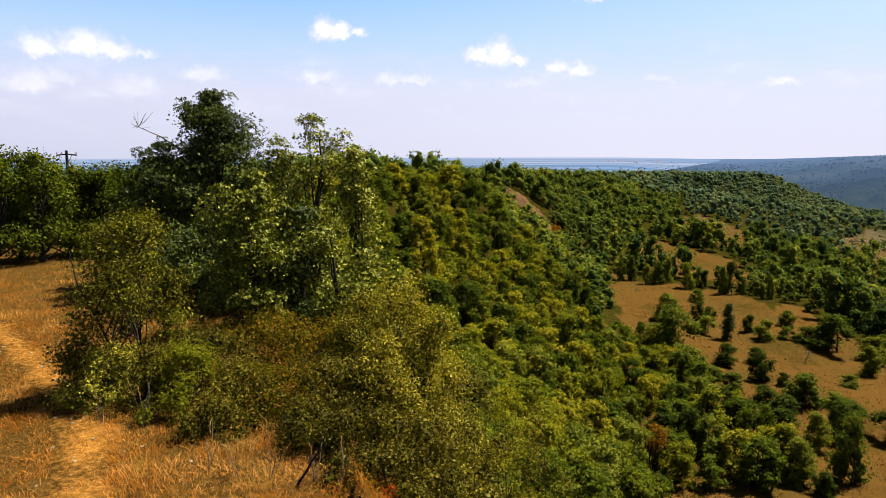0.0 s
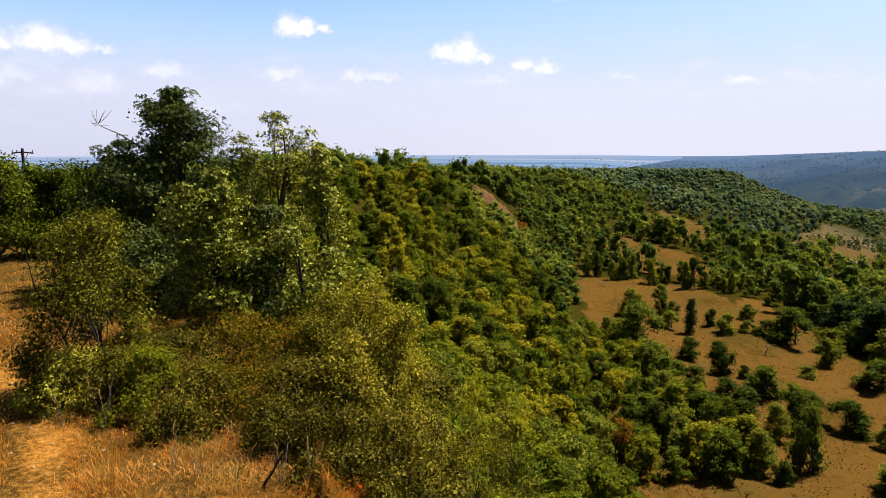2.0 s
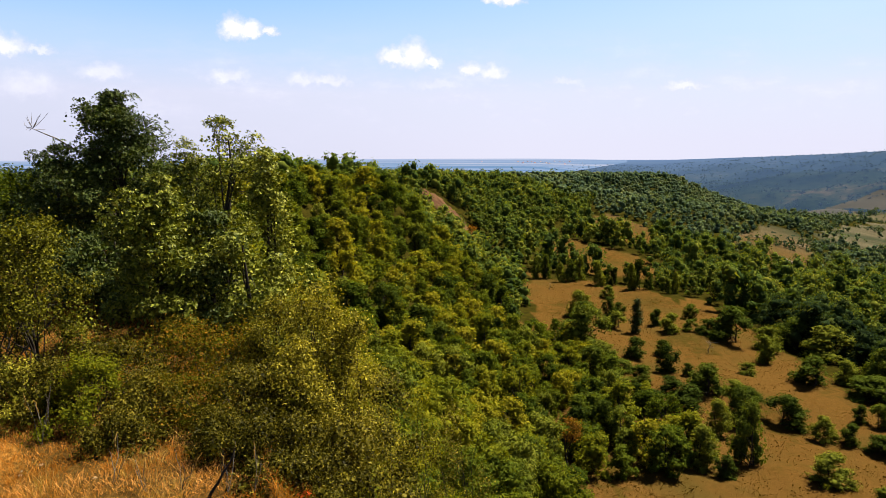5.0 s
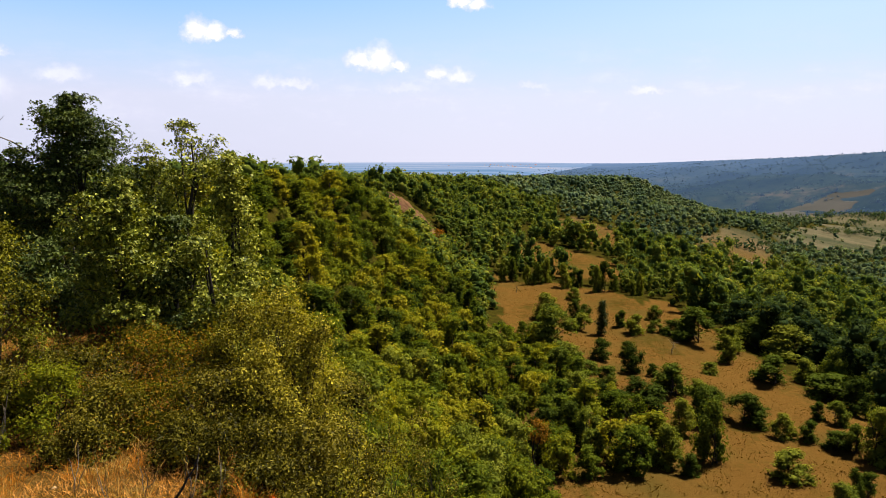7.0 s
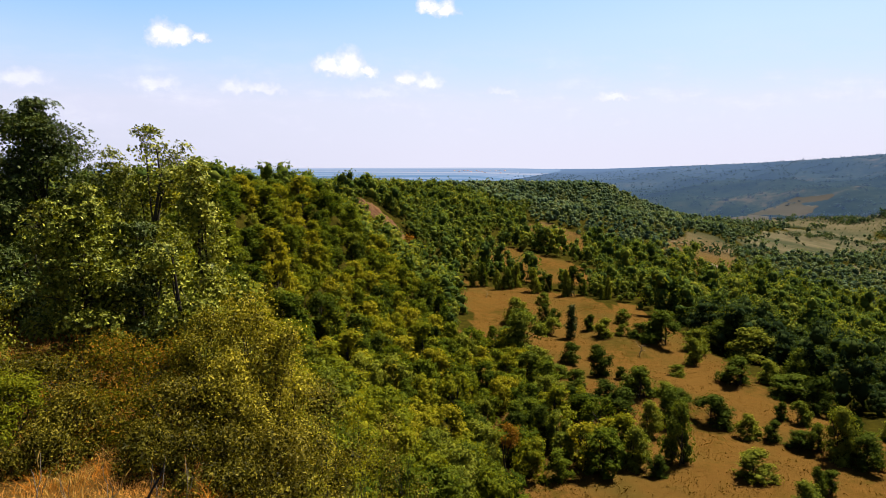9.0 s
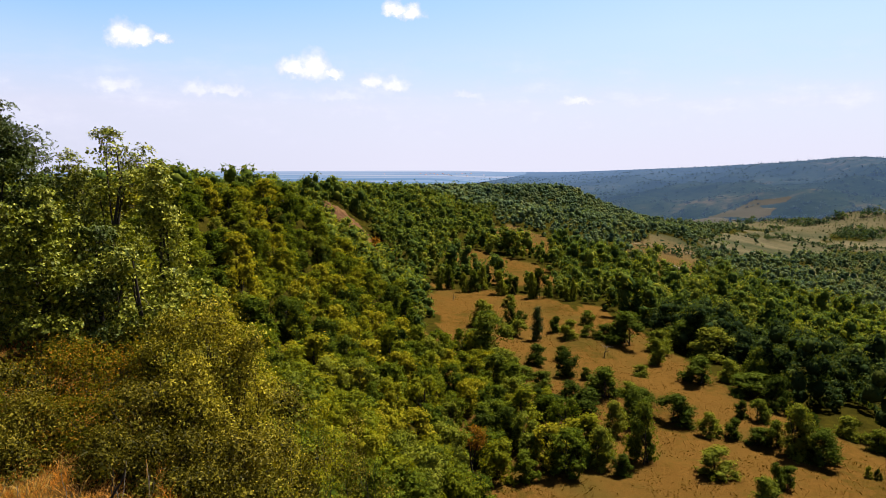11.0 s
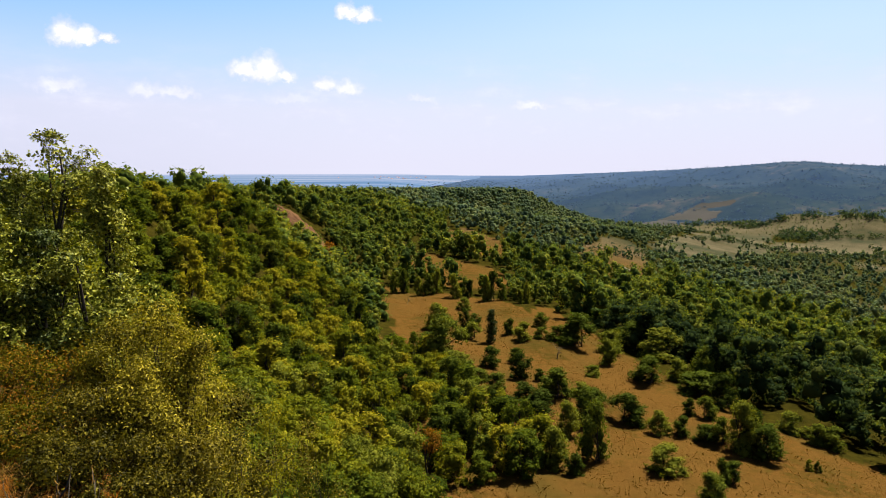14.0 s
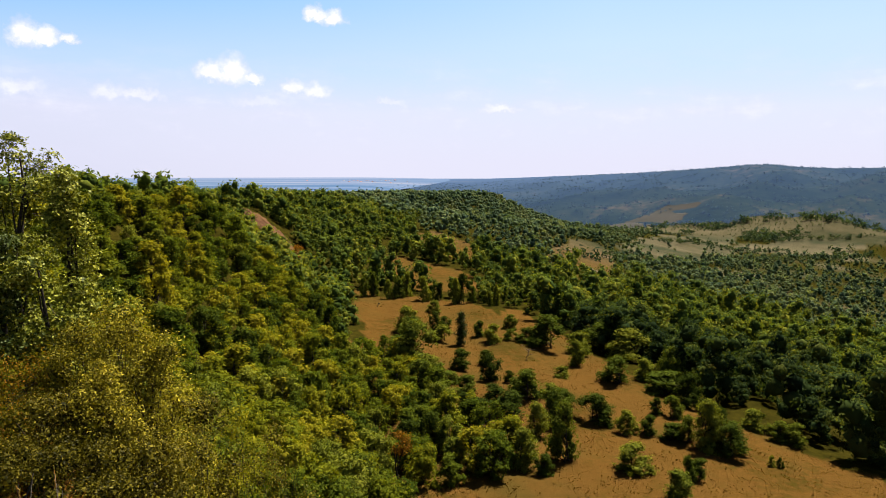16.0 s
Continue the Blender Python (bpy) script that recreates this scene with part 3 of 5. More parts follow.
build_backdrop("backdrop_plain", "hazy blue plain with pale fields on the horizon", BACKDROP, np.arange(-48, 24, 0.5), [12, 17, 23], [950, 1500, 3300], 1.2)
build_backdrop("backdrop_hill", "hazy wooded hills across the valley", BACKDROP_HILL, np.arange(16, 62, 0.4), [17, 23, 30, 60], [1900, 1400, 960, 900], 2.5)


def build_far_meadow():
    """The dry grass tongue that runs up the far hill from the valley fields."""
    k = np.linspace(0, 3, 40)
    mid = np.stack([np.interp(k, range(4), v) for v in ((480, 560, 640, 676), (742, 760, 785, 775))], 1)
    half = np.interp(k, range(4), (46, 38, 23, 5)) * (1 + 0.18 * wave(k * 20, k * 5, 9, 61))
    d = unit(np.gradient(mid, axis=0))
    side = np.stack([d[:, 1], -d[:, 0]], 1)
    rows = [mid + side * (half * j)[:, None] for j in np.linspace(-1, 1, 9)]
    v = np.stack([np.concatenate([q, (height(q[:, 0], q[:, 1]) + 0.5 + 2.5 * smooth(930, 965, np.hypot(q[:, 0], q[:, 1])))[:, None]], 1) for q in rows])
    i, j = np.arange(8)[:, None] * 40, np.arange(39)[None]
    f = np.stack([i + j + 40, i + j + 41, i + j + 1, i + j], -1).reshape(-1, 4)
    return tagged(smooth_shade(mesh_object("backdrop_meadow", v.reshape(-1, 3), f[:, ::-1], FAR_MEADOW)), "dry tan grass tongue on the distant hill, greyed by painted haze", "meadow", kind="structure")


# ---------------------------------------------------------------- trees
def unit(v):
    return v / np.maximum(np.linalg.norm(v, axis=-1, keepdims=True), 1e-6)


build_far_meadow()


def leaves(rng, at, out, size, wild=0.8, lift=0.35, slim=0.62, three=False):
    """Folded kite-shaped leaves at the points, facing more or less outwards and up."""
    n = len(at)
    nor = unit(out + wild * rng.normal(size=(n, 3)) + [0, 0, lift])
    u = unit(np.cross(nor, rng.normal(size=(n, 3))))
    v = np.cross(nor, u)
    s = (size * rng.uniform(0.6, 1.25, n))[:, None]
    fold = nor * s * 0.13
    if three:
        v3 = np.stack([at - u * s * 0.5 - v * s * slim * 0.4, at - u * s * 0.4 + v * s * slim * 0.5, at + u * s * 0.6 + fold], 1)
        return v3.reshape(-1, 3), np.arange(3 * n).reshape(n, 3)
    quad = np.stack([at - u * s * 0.5, at + v * s * slim * 0.5 + fold, at + u * s * 0.5, at - v * s * slim * 0.5 + fold], 1)
    return quad.reshape(-1, 3), np.arange(4 * n).reshape(n, 4)


def tube(points, radii, sides=6):
    """A tapering tube along the points."""
    p = np.asarray(points, float)
    d = unit(np.gradient(p, axis=0))
    a = unit(np.cross(d, [0.31, 0.95, 0.07]))
    b = np.cross(d, a)
    t = np.linspace(0, 2 * np.pi, sides, endpoint=False)
    ring = p[:, None] + np.asarray(radii)[:, None, None] * (np.cos(t)[None, :, None] * a[:, None] + np.sin(t)[None, :, None] * b[:, None])
    i, j = np.arange(len(p) - 1)[:, None] * sides, np.arange(sides)[None]
    k = (j + 1) % sides
    return ring.reshape(-1, 3), np.stack([i + j, i + k, i + sides + k, i + sides + j], -1).reshape(-1, 4)


def joined(pieces):
    vs, fs, n = [], [], 0
    for v, f in pieces:
        vs.append(v)
        fs.append(f + n)
        n += len(v)
    return np.concatenate(vs), np.concatenate(fs)


G = 1.618034
ICO_V = unit(np.array([(-1, G, 0), (1, G, 0), (-1, -G, 0), (1, -G, 0), (0, -1, G), (0, 1, G), (0, -1, -G), (0, 1, -G), (G, 0, -1), (G, 0, 1), (-G, 0, -1), (-G, 0, 1)]))
ICO_F = np.array([(i, j, k) if np.dot(np.cross(ICO_V[j] - ICO_V[i], ICO_V[k] - ICO_V[i]), ICO_V[i]) > 0 else (i, k, j) for i in range(12) for j in range(i + 1, 12) for k in range(j + 1, 12)
                  if max(np.linalg.norm(ICO_V[i] - ICO_V[j]), np.linalg.norm(ICO_V[j] - ICO_V[k]), np.linalg.norm(ICO_V[i] - ICO_V[k])) < 1.1])


def inner_mass(rng, lobe, share, flatten):
    """The dense inside of a lobe: a crumpled closed shell of triangles, hidden under the leaves."""
    x, y, z, r = lobe
    return ICO_V * r * share * rng.uniform(0.8, 1.15, (12, 1)) * [1, 1, flatten] + [x, y, z], ICO_F


def grafted(pieces):
    """Three-sided twigs grown out of the last ring of the first piece, as one connected mesh."""
    v0, f0 = pieces[0]
    vs, fs, n = [v0], [f0], len(v0)
    ends = np.array([n - 1, n - 2, n - 3])
    for v, f in pieces[1:]:
        vs.append(v[3:])
        fs.append(np.concatenate([ends, np.arange(n, n + len(v) - 3)])[f])
        n += len(v) - 3
    return np.concatenate(vs), np.concatenate(fs)


def bent(rng, a, b, n, sway):
    t = np.linspace(0, 1, n)[:, None]
    p = np.asarray(a) * (1 - t) + np.asarray(b) * t
    wob = np.cumsum(rng.normal(size=(n, 3)), 0) * sway
    wob -= wob[0] + t * (wob[-1] - wob[0])
    return p + wob


def crown_lobes(rng, H, base, R, count, shape="round", size=(0.26, 0.46), ragged=False):
    out = []
    for i in range(count):
        f = (i + rng.uniform(0.1, 0.9)) / count
        z = base + (H - base) * f
        env = {"round": np.sqrt(max(0.03, 1 - (1.7 * f - 0.75) ** 2)), "cone": 1.02 - 0.9 * f, "bush": np.sqrt(max(0.05, 1 - f * f)), "tall": 0.9 - 0.55 * f * f}[shape]
        a, q = rng.uniform(0, 6.283) + i * 2.4, rng.uniform(0.45, 1.25) if ragged else np.sqrt(rng.uniform(0.15, 1.1))
        rl = R * rng.uniform(*size) * (0.8 if f > 0.8 else 1)
        rr = max(0, R * env - rl * 0.7) * q
        out.append((rr * np.cos(a), rr * np.sin(a), min(z, H - rl * 0.8), rl))
    return np.array(out)


def tree_arrays(seed, H, R, base, lobes, clusters, per, leaf, shape="round", spread=None, twigs=True, sides=6, wild=0.8, stems=1, flatten=0.8, trunk_r=None, size=(0.26, 0.46), ragged=False, three=False, core=0.0, inner=0, slim=0.62):
    """Wood pieces [(kind, verts, faces)] and the crown's leaves, of a tree that stands at the origin."""
    rng = np.random.default_rng(seed)
    lob = crown_lobes(rng, H, base, R, lobes, shape, size, ragged)
    wood, r0 = [], trunk_r or 0.022 * H + 0.03
    tops = []
    for s in range(stems):
        lean = rng.normal(size=2) * (0.06 * H if stems == 1 else 0.3 * R)
        foot_at = rng.normal(size=2) * (0 if stems == 1 else 0.12 * R)
        trunk = bent(rng, (*foot_at, -0.35), (*lean, H * (0.86 if stems > 1 else 0.72)), 7, 0.018 * H)
        wood.append(("trunk", *tube(trunk, np.linspace(r0, r0 * 0.18, 7) / (1 if stems == 1 else 1.6), sides)))
        tops.append(trunk)
    pts, outs = [], []
    for i, (x, y, z, rl) in enumerate(lob):
        trunk = tops[i % stems]
        k = np.clip((z * rng.uniform(0.45, 0.75)) / (H * 0.86), 0.12, 0.95) * 6
        k0 = int(k)
        start = trunk[k0] + (trunk[min(k0 + 1, 6)] - trunk[k0]) * (k - k0)
        limb = bent(rng, start, (x, y, z), 5, 0.04 * R)
        r1 = r0 * (1 - 0.8 * k / 6) * 0.5
        pieces = [tube(limb, np.linspace(r1, r1 * 0.25, 5), max(3, sides - 2))]
        d = unit(rng.normal(size=(clusters, 3)) + [0, 0, 0.25])
        c = np.array([x, y, z]) + d * rl * rng.uniform(0.6, 1.12, (clusters, 1)) * [1, 1, flatten]
        if twigs:
            for e in c[:max(3, clusters // 4)]:
                pieces.append(tube(bent(rng, (x, y, z), e, 3, 0.02 * R), [r1 * 0.22, r1 * 0.15, r1 * 0.06], 3))
        wood.append(("limb", *grafted(pieces)))
        pts.append(np.repeat(c, per, 0))
        outs.append(np.repeat(unit(d + unit(np.array([[x, y, (z - base) * 0.5]])) * 0.5), per, 0))
    at, out = np.concatenate(pts), np.concatenate(outs)
    off = rng.normal(size=at.shape)
    at = at + off * (spread or leaf * 0.9) * [1, 1, 0.7]
    at[:, 2] = np.maximum(at[:, 2], 0.03)
    crown = leaves(rng, at, unit(out + 0.6 * off), leaf, wild, slim=slim, three=three)
    if inner:
        c = np.repeat(lob, inner, 0)
        deep = c[:, :3] + unit(rng.normal(size=(len(c), 3))) * c[:, 3:] * 0.72 * rng.uniform(0.1, 1, (len(c), 1)) ** 0.5
        crown = joined([crown, leaves(rng, deep, unit(deep - c[:, :3]), leaf * 1.45, wild, slim=0.8, three=three)])
    if core:
        crown = joined([crown] + [inner_mass(rng, b, core, flatten) for b in lob])
    return wood, crown


def tree(name, m, label, category, leaf_mat, group="", bark=None, keep_limbs=False, **shape):
    """A tree or bush: an Empty at its base with trunk, limbs and crown."""
    wood, crown = tree_arrays(**shape)
    root = new(name)
    root.empty_display_size = 0.3
    bark = bark or BARK
    if keep_limbs:
        for kind, v, f in wood:
            smooth_shade(mesh_object(kind, v, f, bark, root))
    else:
        smooth_shade(mesh_object("trunk", *joined([(v, f) for _, v, f in wood]), bark, root))
    mesh_object("crown", *crown, leaf_mat, root)
    root.matrix_basis = m
    return tagged(root, label, category, group)


def spot(x, y, s=1.0, turn=0.0, sink=0.0, sz=None, dx=0, dy=0):
    """A pose on the ground at (x, y)."""
    return Matrix.Translation((x, y, float(height(x, y)) - sink)) @ Matrix.Rotation(turn, 4, "Z") @ Matrix.Diagonal((s, s, sz or s, 1))


# ---------------------------------------------------------------- the trees by the path
def polar(az, r):
    return r * math.sin(radians(az)), r * math.cos(radians(az))


def stand(az, r, turn=0.0, sink=0.1):
    x, y = polar(az, r)
    return spot(x, y, 1, turn, sink)


def reach(az, r, el):
    """Height of a tree that stands there and whose top shows at that elevation."""
    x, y = polar(az, r)
    return 4.3 + r * math.tan(radians(el)) - float(height(x, y)) + 0.1


def rosettes(rng, at, out, size, per, slim=0.5, open_up=0.35):
    """Whorls of folded leaves, each pointing away from the tip of its twig."""
    n = len(at)
    axis = np.repeat(unit(out * 0.7 + rng.normal(size=(n, 3)) * 0.45 + [0, 0, 0.45]), per, 0)
    a = unit(np.cross(axis, np.repeat(rng.normal(size=(n, 3)), per, 0)))
    b = np.cross(axis, a)
    t = (np.tile(np.arange(per), n) * 6.2832 / per + rng.normal(size=n * per) * 0.35)[:, None]
    d = unit(a * np.cos(t) + b * np.sin(t) + axis * rng.normal(open_up, 0.3, (n * per, 1)))
    side = unit(np.cross(axis, d))
    nor = np.cross(d, side)
    s = (size * rng.uniform(0.7, 1.2, n * per))[:, None]
    root = np.repeat(at, per, 0) + d * s * 0.08
    quad = np.stack([root, root + d * s * 0.62 + side * s * slim * 0.5 + nor * s * 0.1, root + d * s, root + d * s * 0.62 - side * s * slim * 0.5 + nor * s * 0.1], 1)
    return quad.reshape(-1, 3), np.arange(4 * n * per).reshape(-1, 4)


OAK_SHAPES = {"spire": ([0, 0.15, 0.44, 0.62, 0.81, 0.92, 1], [0.6, 1.0, 0.9, 0.64, 0.42, 0.24, 0.04]), "round": ([0, 0.2, 0.5, 0.75, 0.9, 1], [0.45, 0.85, 1.0, 0.9, 0.65, 0.25]),
              "tall": ([0, 0.2, 0.5, 0.8, 0.93, 1], [0.8, 1.0, 0.95, 0.7, 0.45, 0.15]), "open": ([0, 0.3, 0.6, 0.85, 1], [0.3, 0.7, 1.0, 0.85, 0.35])}


def oak(az, r, top, label, mat, seed, R, base, sprays, shape="round", leaf=0.078, spray=(0.3, 0.54), deep=140):
    """An oak: a trunk, limbs that fork to flat sprays of leaf whorls, and the shaded leaves inside."""
    rng = np.random.default_rng(seed)
    H = reach(az, r, top)
    root = new("oak")
    trunk = bent(rng, (0, 0, -0.4), (rng.normal() * 0.3, rng.normal() * 0.3, H * 0.93), 9, 0.014 * H)
    smooth_shade(mesh_object("trunk", *tube(trunk, np.linspace(0.14, 0.02, 9), 7), BARK, root))
    boughs = max(8, sprays // 5)
    bough_f, bough_turn, bough_out = (np.arange(boughs) + rng.uniform(0, 1, boughs)) / boughs, np.arange(boughs) * 2.4 + rng.normal(size=boughs) * 0.5, rng.uniform(0.78, 1.22, boughs)
    own = np.arange(sprays) % boughs
    f = np.clip(bough_f[own] + rng.normal(size=sprays) * 0.06, 0, 1)
    turn = bough_turn[own] + rng.normal(size=sprays) * 0.5
    env = R * np.interp(f, *OAK_SHAPES[shape]) * bough_out[own] * np.sqrt(rng.uniform(0.1, 1.0, sprays))
    rs = rng.uniform(*spray, sprays) * np.where(f > 0.85, 0.75, 1)
    c = np.stack([env * np.cos(turn), env * np.sin(turn), np.minimum(base + (H - base) * f, H - rs * 0.55)], 1)
    c[:, :2] += np.stack([np.interp(c[:, 2], trunk[:, 2], trunk[:, k]) for k in (0, 1)], 1)
    groups = np.lexsort((turn, np.floor(f * 6)))
    for g in np.array_split(groups, max(4, sprays // 5)):
        hub = c[g].mean(0) * [0.55, 0.55, 1] - [0, 0, 0.25]
        k = np.clip(np.interp(hub[2] * 0.72, trunk[:, 2], range(9)), 0.6, 8)
        start = trunk[int(k)] + (trunk[min(int(k) + 1, 8)] - trunk[int(k)]) * (k - int(k))
        r1 = 0.055 * (1 - 0.08 * k)
        pieces = [tube(bent(rng, start, hub, 5, 0.05), np.linspace(r1, r1 * 0.5, 5), 4)]
        pieces += [tube(bent(rng, hub, c[i], 4, 0.04), [r1 * 0.5, r1 * 0.35, r1 * 0.24, 0.006], 3) for i in g]
        smooth_shade(mesh_object("limb", *grafted(pieces), BARK, root))
    d = unit(rng.normal(size=(sprays, 30, 3)) + [0, 0, 0.45])
    at = c[:, None] + d * (rs[:, None] * rng.uniform(0.45, 1.12, (sprays, 30)))[..., None] * [1, 1, 0.6]
    outward = unit(d + unit(c * [1, 1, 0.2])[:, None] * 0.6)
    crown = rosettes(rng, at.reshape(-1, 3), outward.reshape(-1, 3), leaf, 6, 0.58)
    shade = np.repeat(c * [0.66, 0.66, 0.97], deep, 0) + rng.normal(size=(sprays * deep, 3)) * np.repeat(rs, deep)[:, None] * [0.6, 0.6, 0.45]
    keep = shade[:, 2] < H - 0.5
    crown = joined([crown, leaves(rng, shade[keep], unit(rng.normal(size=shade[keep].shape)), leaf * 1.4, 1.0, slim=0.7)])
    crown[0][:, 2] = np.maximum(crown[0][:, 2], 0.03)
    mesh_object("crown", *crown, mat, root)
    root.matrix_basis = stand(az, r)
    return tagged(root, label, "tree", "oaks on the scarp edge")


oak(-18.3, 24.5, 4.9, "tall dark-leaved oak with ragged crown on the scarp edge", OAK_DARK, 11, 3.5, 0.6, 190, "spire")
oak(-22.2, 25.5, 0.9, "dark-leaved oak, low and broad beside the tall one", OAK_DARK, 12, 1.9, 0.3, 60)
oak(-10.9, 22, 2.9, "sunlit green oak with open upper limbs", OAK_LIGHT, 13, 1.6, 2.6, 66, "open", deep=60)
oak(-13.6, 23, 1.6, "green oak crowded by its dark neighbour", OAK_LIGHT, 17, 1.2, 1.6, 36, "tall")
oak(-18.6, 21.5, -5.0, "dark-leaved oak in the shade of the tall one", OAK_DARK, 19, 2.2, 0.1, 60)
oak(-15.6, 18.5, -1.2, "bushy bright green oak branched to the ground", OAK_LIGHT, 14, 1.55, 0.2, 75, "tall")
oak(-6.0, 20, 0.35, "green oak with upright narrow crown on the brow", OAK_LIGHT, 15, 1.3, 0.6, 60, "spire")
# leaf colour darkened on this one for the shade between the crowns
oak(-11.2, 18.6, -4.2, "oak between its neighbours, leaves darkened for the shaded gap", OAK_DARK, 16, 1.35, 0.2, 44)
oak(-8.6, 18.0, -5.6, "low sunlit oak at the foot of the taller ones", OAK_LIGHT, 18, 1.2, 0.1, 34)
tree("wild_pear", stand(-24.6, 14.2), "thin-leaved olive wild pear with many stems beside the path", "tree", OLIVE, keep_limbs=True, ragged=True,
     seed=21, H=reach(-24.6, 14.2, -4.6), R=1.4, base=0.02, lobes=46, size=(0.16, 0.3), flatten=1.3, clusters=42, per=11, leaf=0.056, slim=0.5, inner=50, shape="tall", spread=0.10, stems=3, trunk_r=0.06)
for i, (az, r, el, R) in enumerate([(-6.2, 13.4, -12.2, 1.2), (-3.4, 12.6, -10.9, 1.35), (-1.0, 12.2, -13.4, 1.15), (-4.6, 11.6, -15.2, 1.1)]):
    tree("willow_bush", stand(az, r, i), "large yellow-green bush with slim leaves at the brow", "bush", WILLOW, "slim-leaved bushes at the brow", keep_limbs=True, ragged=True, seed=220 + i, H=reach(az, r, el), R=R,
         base=0.15, lobes=30, size=(0.17, 0.3), flatten=1.8, clusters=40, per=12, leaf=0.054, slim=0.5, shape="tall", spread=0.08, inner=50, stems=4, trunk_r=0.06)
SHRUBS = [(-23.6, 13.2, -14.6, 0.9, THORN), (-26.4, 13.5, -14.2, 0.8, OLIVE), (-15.5, 14.5, -12.8, 1.5, RUSSET), (-11.0, 14.0, -13.2, 1.4, RUSSET), (-18.8, 13.4, -13.6, 1.1, THORN), (-21.0, 12.6, -14.6, 0.85, SLOPE),
          (-12.8, 12.0, -17.0, 1.2, RUSSET), (-16.6, 12.2, -16.6, 0.8, THORN), (-9.2, 11.4, -16.8, 1.1, THORN), (-11.4, 10.6, -20.0, 0.6, THORN),
          (-8.6, 10.0, -20.6, 1.0, THORN), (1.5, 12.0, -18.0, 1.6, THORN), (-3.0, 10.2, -21.0, 1.2, THORN), (5.0, 15.0, -18.5, 1.7, SLOPE),
          (-19.0, 11.4, -19.0, 0.7, THORN), (-5.5, 9.2, -24.5, 0.9, THORN), (8.0, 18.0, -20.0, 1.8, THORN), (2.0, 16.5, -17.5, 1.7, THORN)]
for i, (az, r, el, R, mat) in enumerate(SHRUBS):
    name, label = {"russet_leaf": ("thorn_bush", "low thorn bush with leaves turning russet"),                    "olive_leaf": ("thorn_bush", "olive-green bush at the wild pear's foot"),
                   "hillside_leaf": ("hazel_bush", "small fresh green bush on the brow")}.get(mat.name, ("thorn_bush", "low olive-green thorn bush in dry grass"))
    tree(name, stand(az, r), label, "bush", mat, "bushes on the brow", seed=40 + i, H=max(0.6, reach(az, r, el)), R=R, base=0.06, lobes=24, size=(0.17, 0.3), flatten=1.2, ragged=True, clusters=26, per=9, inner=60, slim=0.45,
         leaf=0.05, shape="bush", spread=0.09, stems=4, trunk_r=0.03, sides=5)
ROW = [(-36.5, 36, -0.2), (-34.5, 36, -0.2), (-32.8, 34, -0.3), (-31.4, 35.5, 0.2), (-30.0, 34.5, 0.0), (-28.6, 36, -0.8), (-27.2, 37, -1.1), (-26.0, 36, -1.0), (-24.8, 38, -0.9),
       (-23.4, 36, -1.1), (-33.6, 41, -0.3), (-30.4, 42, -0.6), (-27.2, 43, -1.5)]
for i, (az, r, el) in enumerate(ROW):
    tree("plum_tree", stand(az, r, i), "leafy green tree with bare lower trunk at the field's end", "tree", ROW_LEAF, "trees at the end of the field",
         seed=70 + i, H=reach(az, r, el), R=1.7, base=0.75, lobes=26, size=(0.2, 0.34), clusters=24, per=8, leaf=0.12, shape="tall", spread=0.13, trunk_r=0.11, inner=40, flatten=1.3, ragged=True)

# ---------------------------------------------------------------- trees on the near scarp
def scatter(x0, x1, y0, y1, step, seed):
    rng = np.random.default_rng(seed)
    gx, gy = np.meshgrid(np.arange(x0, x1, step), np.arange(y0, y1, step))
    gx = gx + np.where((np.arange(gx.shape[0]) % 2)[:, None], step / 2, 0)
    p = np.stack([gx.ravel(), gy.ravel()], 1) + rng.uniform(-0.45, 0.45, (gx.size, 2)) * step
    return p, rng


def in_scar(x, y):
    """The bare red slip and the strip below it that keeps it in sight."""
    return (np.abs(x - (21.5 + (202 - y) * 0.62)) < 8.0) & (y > 168) & (y < 208)


def on_scarp(x, y):
    edge, foot = np.interp(y, EDGE_Y, EDGE_X), np.interp(y, FOOT_Y, FOOT_X)
    return (x > edge + 0.5) & (x < foot - np.interp(y, [48, 62, 90, 140], [-1.0, 3.0, 3.5, 0.0]))


SCARP_KINDS = [("locust_tree", "yellow-green hillside tree in the scarp wood", SLOPE), ("ash_tree", "dark green hillside tree in the scarp wood", ORCHARD),
               ("locust_tree", "light yellow-green hillside tree in the scarp wood", OLIVE)]


def scarp_models(leaf, lobes, clusters, per, seed, **more):
    out = []
    for i in range(6):
        name, label, mat = SCARP_KINDS[(0, 0, 1, 0, 0, 0)[i]]
        out.append(tree(name, pose(0, 0, 0), label, "tree", mat, "trees of the scarp wood", seed=seed + i, H=(4.9, 4.3, 4.6, 5.2, 4.0, 4.8)[i], R=(2.0, 2.2, 2.0, 1.9, 2.3, 1.9)[i], base=0.25, lobes=lobes, size=(0.22, 0.4),
                        clusters=clusters, per=per, leaf=leaf, shape=("round", "round", "round", "tall", "round", "round")[i], twigs=False, sides=4, spread=leaf * 0.5, wild=0.5, three=True, flatten=1.0, **more))
    return out


near_models, mid_models = scarp_models(0.2, 21, 30, 6, 100, core=0.58), scarp_models(0.34, 15, 26, 5, 120, core=0.6)
used = set()


def plant(models, i, m):
    ob = models[i % len(models)]
    if ob.name not in used:
        used.add(ob.name)
        ob.matrix_basis = m
        return ob
    return copy_thing(ob, m)


